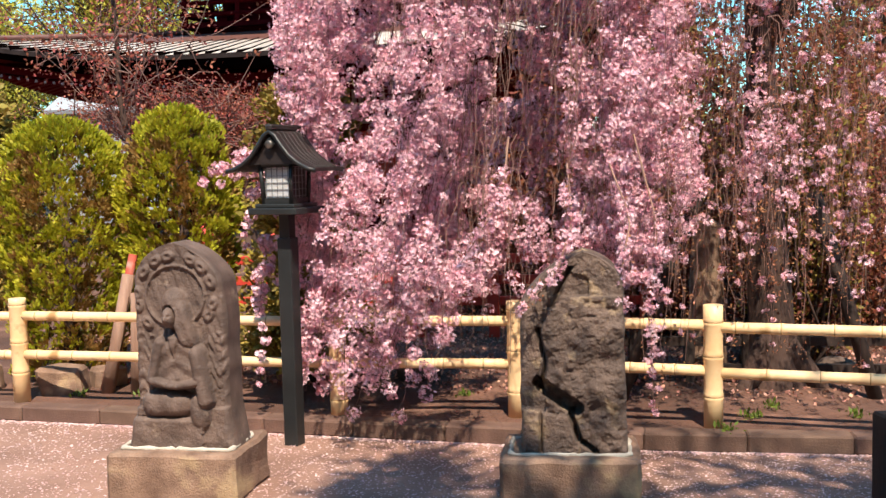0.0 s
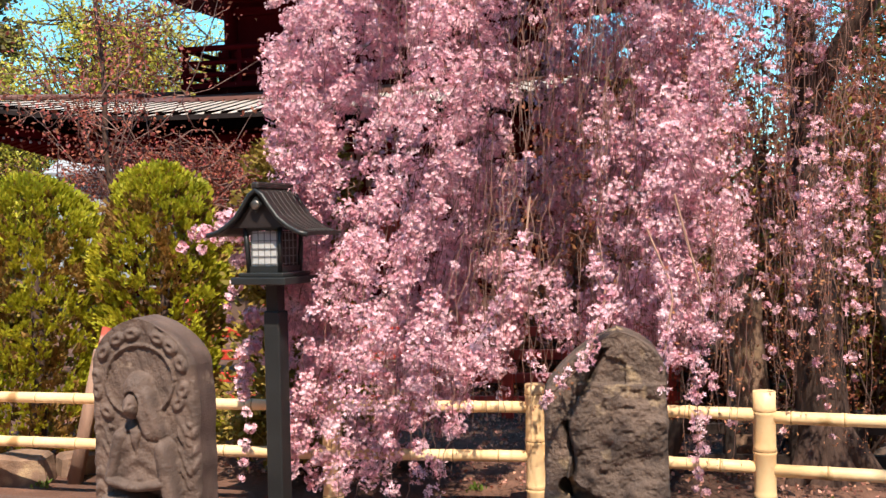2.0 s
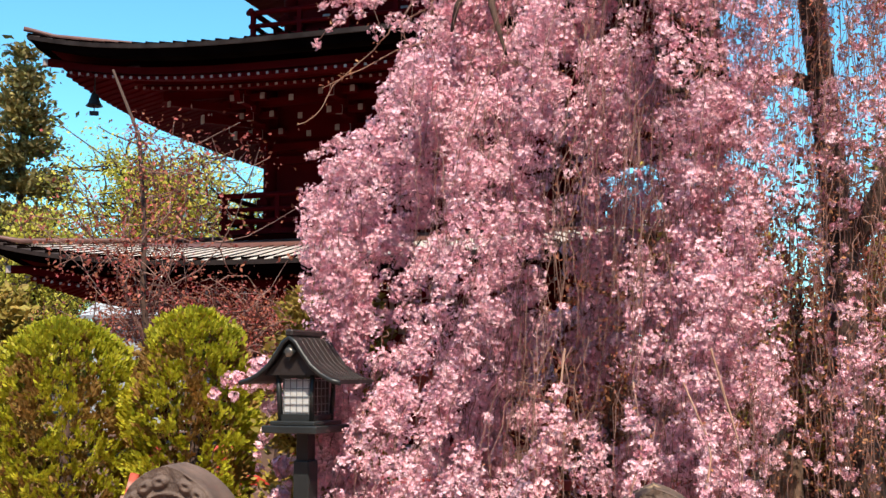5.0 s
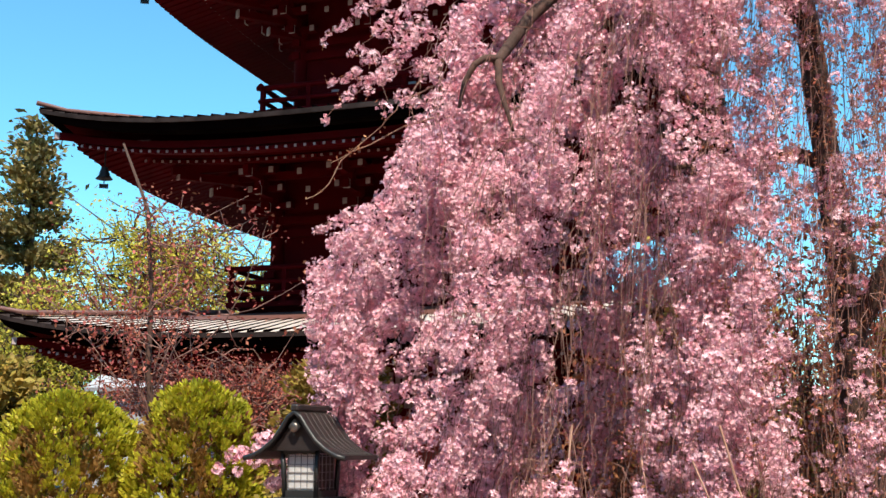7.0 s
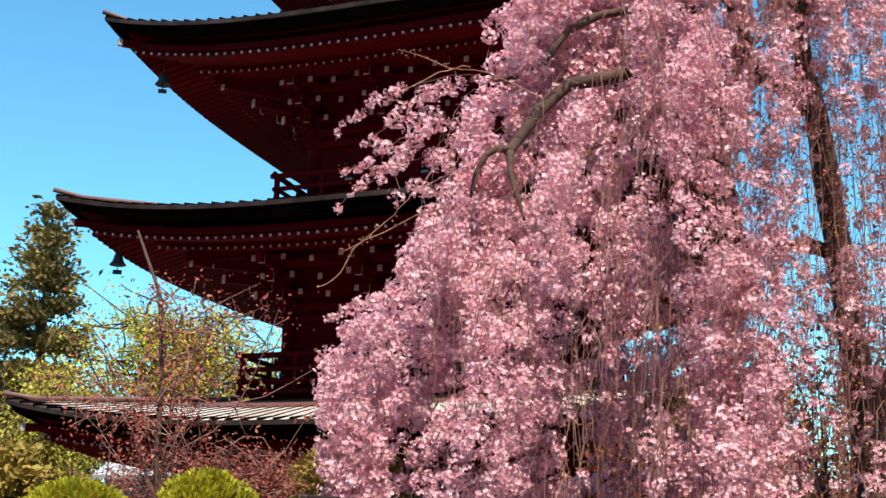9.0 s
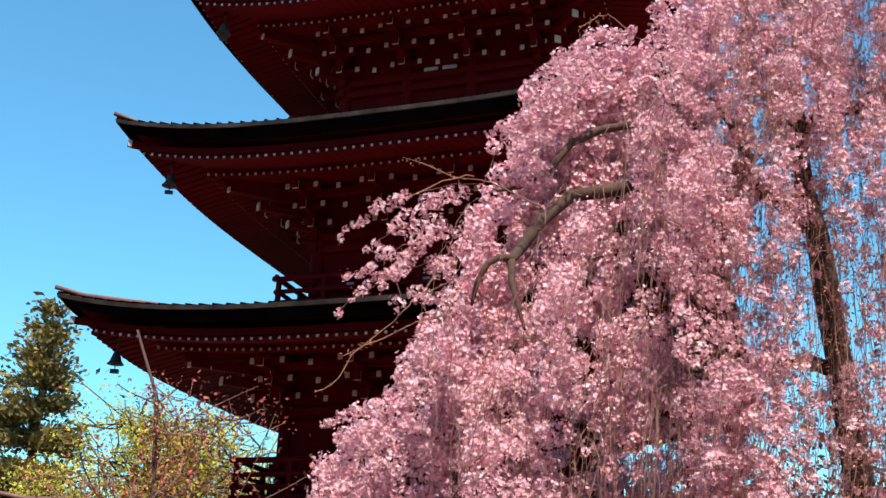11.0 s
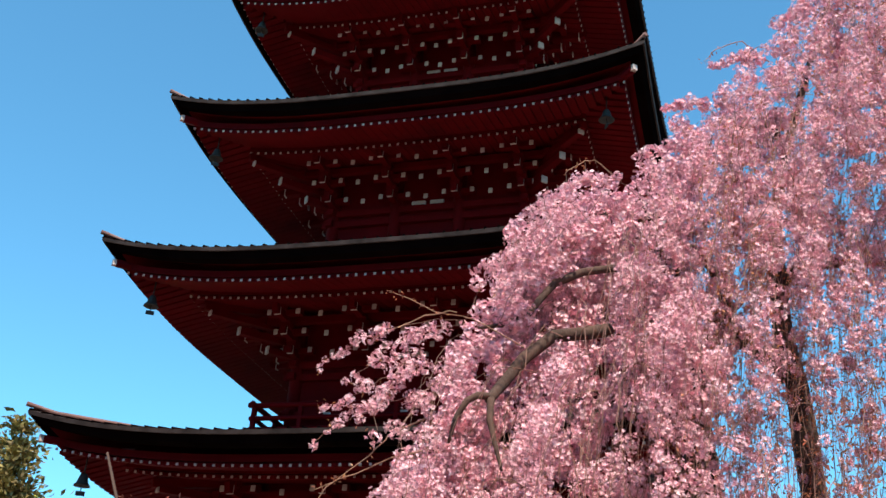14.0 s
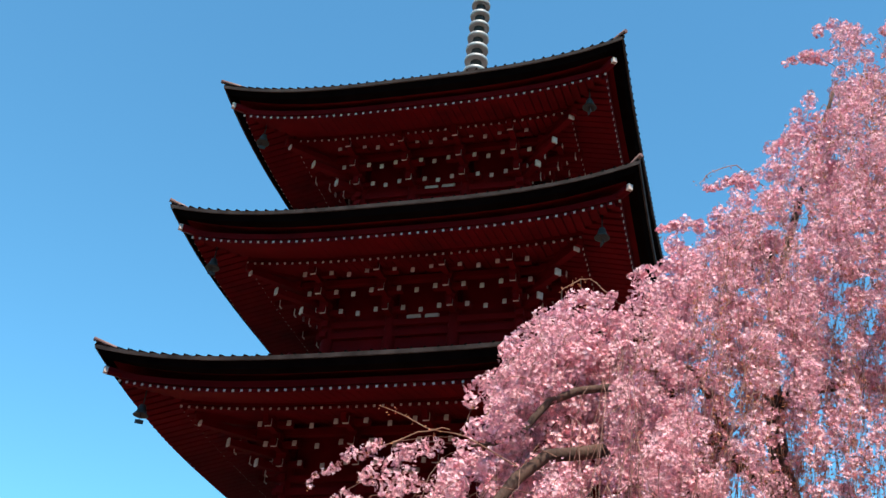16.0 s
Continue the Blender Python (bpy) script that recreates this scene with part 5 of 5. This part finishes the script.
def conifer_tree(name, label, at, h, r, leaf, leaf_size, seed, layers=26, per=420, start=0.1):
    """A tall conifer with a straight trunk and tiers of drooping limbs clad in tufts."""
    rg = np.random.default_rng(seed)
    t = thing(name, label, "tree", at)
    bm = bmesh.new()
    tube(bm, [(0, 0, 0), (0.1, 0, h * 0.5), (0, 0, h)], [h * 0.022, h * 0.014, 0.03], 9)
    part("trunk", bm, M["bark"], t)
    lines, cs, ups = [], [], []
    for i in range(layers):
        q = start + (1 - start) * (i + rg.uniform(-0.3, 0.3)) / layers
        for k in range(5):
            a = rg.uniform(0, 6.28)
            ln = r * (1 - q) ** 0.95 * rg.uniform(0.55, 1.1) + 0.25
            tip = np.array([math.cos(a) * ln, math.sin(a) * ln, q * h - 0.12 * ln + 0.1])
            p = limb_points(rg, (0, 0, q * h), tip, 0.06 * ln, 6)
            lines.append(p)
            m = max(12, int(per * ln / r / 5))
            w = rg.random(m) ** 0.7
            base = p[0] + (p[-1] - p[0]) * w[:, None]
            cs.append(base + rg.normal(size=(m, 3)) * np.array([1, 1, 0.6]) * leaf_size * 0.9 * (0.5 + w[:, None]))
            ups.append(np.tile(np.array([math.cos(a), math.sin(a), 0.35]), (m, 1)))
    v, f = twig_mesh(lines, h * 0.004)
    raw_part("branchwork", v, f, M["bark"], t, kind="stuff")
    v, f = leaf_quads(rg, np.concatenate(cs), leaf_size, up=np.concatenate(ups), aspect=0.5, jitter=0.6)
    raw_part("foliage", v, f, leaf, t, kind="stuff")
    return t


conifer_tree("cedar_tree", "tall dark green cedar with ragged tiers", (-19.1, 45, 0), 15.8, 4.6, M["cedar"], 0.30, 31, 22, 3300)
conifer_tree("cedar_tree", "tall olive cedar with dense ragged tiers", (-22.8, 46, 0), 13.6, 4.4, M["cedar"], 0.32, 32, 28, 2200)
conifer_tree("cedar_tree", "dark cedar standing far behind the cherry", (17.8, 44, 0), 16.5, 4.2, M["cedar"], 0.32, 33, 28, 1100)
leafy_tree("spring_tree", "broad tree with sparse fresh yellow-green leaves", (-10.6, 36, 0), [(0, 0, 0), (0.1, 0, 3), (-0.1, 0, 6), (0.1, 0, 9)], (0.8, 0, 6.9, 4.6, 3, 3.2), M["fresh"], 0.13, 130, 230, M["bark"], 41, 0.24)
leafy_tree("spring_tree", "slender tree with yellow spring leaves", (-15.3, 38, 0), [(0, 0, 0), (0.1, 0, 3), (0, 0, 6.8)], (0, 0, 5.6, 2.6, 2.5, 2.4), M["fresh"], 0.13, 100, 130, M["bark"], 42, 0.18)
leafy_tree("bronze_maple", "slender bare tree with red-brown buds", (-3.3, 11.0, 0), [(0, 0, 0), (-0.03, 0, 1.1), (0, 0, 2.0), (-0.08, 0, 2.55), (-0.08, 0, 3.3), (-0.16, 0, 4.2), (-0.45, 0, 4.9)], (0.1, 0, 3.3, 1.5, 1.0, 1.35), M["red_bud"], 0.050, 80, 40, M["twig"], 43, 0.050)
leafy_tree("bronze_maple", "spreading low tree with dense red-brown buds", (-2.2, 11.6, 0), [(0, 0, 0), (0.1, 0, 1.0), (-0.1, 0, 1.7), (-0.3, 0, 2.3)], (-0.5, 0, 2.40, 1.7, 0.8, 0.46), M["red_bud"], 0.036, 90, 170, M["twig"], 44, 0.05)
conifer_tree("garden_conifer", "olive brown conifer beside the pagoda", (-5.9, 13.0, 0), 2.75, 1.15, M["pine"], 0.12, 34, 26, 2200)
conifer_tree("garden_conifer", "dark green shrubby conifer behind the lantern", (-1.0, 7.5, 0.1), 2.25, 0.32, M["pine"], 0.06, 35, 22, 1100)

# tree standing behind the path, whose limbs shade the paving
leafy_tree("shade_tree", "broad tree behind the path shading the paving", (6.2, -3.4, 0), [(0, 0, 0), (-0.2, 0.1, 2.4), (-0.5, 0.4, 4.8), (-1.4, 1.2, 6.6)], (-3.6, 3.0, 7.6, 2.3, 1.5, 0.6), M["pine"], 0.13, 60, 130, M["bark"], 47, 0.2)

# second tree, out of view, added only to deepen the shade on the paving
leafy_tree("shade_tree", "unseen added tree whose bough shades the paving", (-2.0, -5.0, 0), [(0, 0, 0), (0.6, 1.2, 3.0), (1.95, 4.3, 7.0), (2.05, 4.5, 7.3), (2.15, 4.8, 7.5)], (2.67, 5.75, 7.6, 0.24, 0.45, 0.22), M["pine"], 0.11, 26, 40, M["bark"], 48, 0.14)

# pale low building beyond the garden
house = thing("house", "pale grey low building beyond the garden shrubs", "building", (-9.3, 34, 0.0), 4)
bm = bmesh.new()
box(bm, (0, 0, 1.75), (4.4, 3.0, 3.5))
part("wall", bm, M["siding"], house, "pale grey siding wall")
bm = bmesh.new()
for s in (-1, 1):
    box(bm, (0, s * 0.95, 3.72), (4.9, 2.1, 0.12), (-s * 16, 0, 0))
part("roof", bm, M["siding"], house, "pale grey sheet roof")
for z in np.arange(0.3, 3.4, 0.3):
    bm = bmesh.new()
    box(bm, (0, -1.51, z), (4.4, 0.03, 0.28), (3, 0, 0))
    part("board", bm, M["siding"], house)

# far woods that close the view
rg = np.random.default_rng(77)
n = 26000
wx = rg.uniform(-120, 120, n)
wy = 85 + rg.uniform(0, 25, n)
crest = np.array([4.5 + 3.5 * noise.noise((q * 0.11, 0, 0)) + 2.0 * noise.noise((q * 0.5, 3, 0)) for q in wx])
wz = crest * rg.random(n) ** 0.8
v, f = leaf_quads(rg, np.stack([wx, wy, wz], 1), 1.1, aspect=0.7)
tagged(raw_part("far_woods", v, f, M["far_leaf"], None), "distant hazy olive brown woods", "woods", kind="stuff")
# unseen woods behind and beside the camera, added to cut blue skylight fill
n = 16000
side = rg.integers(0, 4, n)
along = rg.uniform(-1, 1, n)
wx = np.where(side < 2, along * 34, np.where(side == 2, -1, 1) * rg.uniform(24, 31, n))
wy = np.where(side < 2, rg.uniform(-26, -18, n), -4 + along * 20)
crest = np.array([16.0 + 5.0 * noise.noise((a * 0.13, b * 0.13, 9)) for a, b in zip(wx, wy)])
v, f = leaf_quads(rg, np.stack([wx, wy, crest * rg.random(n) ** 0.9], 1), 1.5, aspect=0.7)
tagged(raw_part("garden_woods", v, f, M["far_leaf"], None), "unseen tall dark woods added to block low skylight", "woods", kind="stuff")


def shrub(label, at, size, leaf, leaf_size, seed, n=5000):
    """A loose many-stemmed shrub."""
    rg = np.random.default_rng(seed)
    t = thing("shrub", label, "shrub", at)
    lines, base = [], []
    for i in range(46):
        d = rg.normal(size=3)
        tip = unit(d) * np.array(size) * rg.uniform(0.5, 1.0) * np.array([1, 1, 0.5]) + np.array([0, 0, size[2] * 0.52])
        p = limb_points(rg, rg.normal(size=3) * np.array([0.15, 0.15, 0.0]), tip, 0.15, 7)
        lines.append(p)
        base.extend(p[3:])
    v, f = twig_mesh(lines, 0.016)
    raw_part("branchwork", v, f, M["bark"], t, kind="stuff")
    base = np.array(base)
    c = base[rg.integers(0, len(base), n)] + rg.normal(size=(n, 3)) * np.array(size) * 0.10
    c[:, 2] = np.maximum(c[:, 2], 0.05)
    v, f = leaf_quads(rg, c, leaf_size, aspect=0.5)
    raw_part("foliage", v, f, leaf, t, kind="stuff")
    return t


shrub("dark red-brown leafy shrub under the cherry", (3.6, 8.8, 0.05), (1.1, 0.8, 2.3), M["dry_leaf"], 0.06, 51, 9000)
shrub("red-brown shrub with dry leaves beyond the fence", (2.0, 9.4, 0.05), (0.9, 0.7, 2.0), M["dry_leaf"], 0.06, 52, 7000)
shrub("olive green shrub behind the fence", (2.9, 8.0, 0.05), (0.7, 0.5, 2.6), M["pine"], 0.065, 53, 6000)
shrub("large brown shrub near the pagoda", (5.2, 11.0, 0.0), (1.6, 1.2, 3.6), M["dry_leaf"], 0.08, 54, 9000)
shrub("tall olive shrub near the pagoda", (7.6, 14.5, 0.0), (2.2, 1.8, 4.6), M["pine"], 0.10, 55, 9000)
shrub("brown twiggy shrub behind the cherry", (1.2, 10.6, 0.0), (1.3, 0.8, 2.7), M["dry_leaf"], 0.07, 57, 8000)
shrub("tall brown twiggy shrub with dry leaves", (4.3, 13.6, 0.0), (1.9, 1.2, 5.0), M["dry_leaf"], 0.10, 58, 9000)
shrub("tall olive brown shrub beyond the cherry", (2.7, 12.6, 0.0), (1.2, 0.9, 4.0), M["pine"], 0.09, 59, 8000)
shrub("tall dry red-brown shrub beyond the cherry trunk", (3.3, 10.0, 0.0), (1.3, 0.7, 4.0), M["dry_leaf"], 0.07, 62, 9000)
shrub("thin red-brown shrub in young leaf behind the cherry trunk", (2.7, 7.9, 0.05), (0.9, 0.4, 2.4), M["dry_leaf"], 0.042, 63, 4500)
shrub("tall dry shrub with red-brown leaves behind the cherry", (2.2, 12.8, 0.0), (1.7, 0.9, 4.7), M["dry_leaf"], 0.09, 64, 9000)
shrub("low brown shrub before the pagoda", (0.6, 11.2, 0.0), (1.2, 0.8, 1.3), M["dry_leaf"], 0.06, 56, 6000)


# ---- small things in the bed ----
def stick(name, label, cat, a, b, r, mat, n=4):
    bm = bmesh.new()
    tube(bm, [a, b], r, n)
    return tagged(part(name, bm, mat, None), label, cat)


stick("wooden_stake", "pale weathered plank stake leaning against the shrubs", "stake", (-2.52, 7.30, 0.05), (-2.34, 7.4, 0.98), 0.055, M["wood"])
stick("wooden_stake", "red painted leaning plank stake with worn paint", "stake", (-2.58, 7.42, 0.05), (-2.33, 7.52, 1.12), 0.04, M["worn_red"])
stick("wooden_stake", "weathered upright plank stake behind the fence", "stake", (-2.28, 7.25, 0.05), (-2.26, 7.3, 0.85), 0.05, M["wood"])
stick("support_pole", "dark timber pole propping the cherry's limbs", "pole", (1.18, 6.6, 0.05), (1.78, 6.75, 1.5), 0.05, M["dark_wood"], 10)
stick("support_pole", "dark timber prop leaning towards the cherry trunk", "pole", (2.95, 6.55, 0.05), (2.58, 6.75, 1.5), 0.05, M["dark_wood"], 10)

low = thing("timber_barrier", "low dark timber barrier beyond the planting bed", "barrier", (0, 0, 0))
for i in range(9):
    bm = bmesh.new()
    box(bm, (1.0 + 0.40 * i, 7.25 - 0.06 * i, 0.28), (0.07, 0.07, 0.52), bevel=0.006)
    part("barrier_post", bm, M["dark_wood"], low)
for z in (0.22, 0.42):
    bm = bmesh.new()
    box(bm, (2.6, 7.01, z), (3.5, 0.05, 0.065), (0, 0, -8.5))
    part("barrier_rail", bm, M["dark_wood"], low)

red_fence = thing("vermilion_fence", "bright vermilion low fence with slats before the pagoda", "fence", (-0.4, 9.6, 0), -9)
for i in range(8):
    bm = bmesh.new()
    x = -2.6 + 0.7 * i
    box(bm, (x, 0, 0.55), (0.10, 0.10, 1.1), bevel=0.008)
    box(bm, (x, 0, 1.16), (0.15, 0.15, 0.12), taper=0.25)
    part("fence_post", bm, M["bright_red"], red_fence)
for z in (0.25, 0.45, 0.65, 0.85):
    bm = bmesh.new()
    box(bm, (-0.15, 0.0, z), (5.0, 0.04, 0.085), bevel=0.005)
    part("slat", bm, M["bright_red"], red_fence)

# rough standing stone behind the fence
bm = bmesh.new()
box(bm, (0, 0, 0.62), (0.30, 0.24, 1.24), taper=0.6, bevel=0.04)
bmesh.ops.subdivide_edges(bm, edges=bm.edges[:], cuts=5, use_grid_fill=True)
for v in bm.verts:
    d = 0.05 * noise.noise(v.co * 4.0) + 0.02 * noise.noise(v.co * 13.0)
    v.co += Vector((d, 0.7 * d, 0.3 * d))
marker = part("standing_stone", bm, M["plinth"], None, smooth=True)
marker.matrix_basis = pose(1.98, 7.35, 0.04, 0, 0, 12)
tagged(marker, "rough pinkish brown standing stone behind the fence", "stone")

for i, (x, y, r) in enumerate(((-2.85, 7.35, 0.22), (-2.6, 7.6, 0.16), (-1.75, 7.3, 0.18), (-3.6, 7.7, 0.2), (-0.2, 7.6, 0.18), (0.8, 7.2, 0.15), (2.9, 7.2, 0.16))):
    bm = bmesh.new()
    squared = i in (0, 1, 3)
    if squared:
        box(bm, (0, 0, 0), (1.5 * r, 1.2 * r, 1.5 * r), bevel=0.03)
        bmesh.ops.subdivide_edges(bm, edges=bm.edges[:], cuts=3, use_grid_fill=True)
    else:
        bmesh.ops.create_icosphere(bm, subdivisions=3, radius=r)
    for v in bm.verts:
        v.co *= 1 + (0.18 if squared else 0.35) * noise.noise(v.co * 5 + Vector((i * 9.0, 0, 0)))
        v.co.z *= 0.8
    rock = part("rock", bm, M["plinth"] if squared else M["stone_mossy"], None, smooth=not squared)
    rock.matrix_basis = pose(x, y, 0.10 + r * 0.35, 0, 0, 40 * i)
    tagged(rock, "squared pale brown stone half sunk in soil" if squared else "rough grey-brown garden rock half sunk in soil", "rock", "rocks in the bed")

for i, (x, y) in enumerate(((1.95, 6.05), (2.15, 6.3), (1.72, 5.72), (-2.7, 7.2), (-2.2, 7.15), (2.6, 6.0), (0.15, 6.9))):
    rg = np.random.default_rng(90 + i)
    c = np.stack([rg.normal(0, 0.035, 34), rg.normal(0, 0.03, 34), np.abs(rg.normal(0.0, 0.015, 34))], 1)
    v, f = leaf_quads(rg, c, 0.045, up=np.array([0, 0, 1.0]), aspect=0.4, jitter=0.7)
    tuft = raw_part("weed_tuft", v, f, M["weed"], None)
    tuft.matrix_basis = pose(x, y, 0.10)
    tagged(tuft, "small fresh green weed tuft in dry soil", "weed", "weeds in the bed")
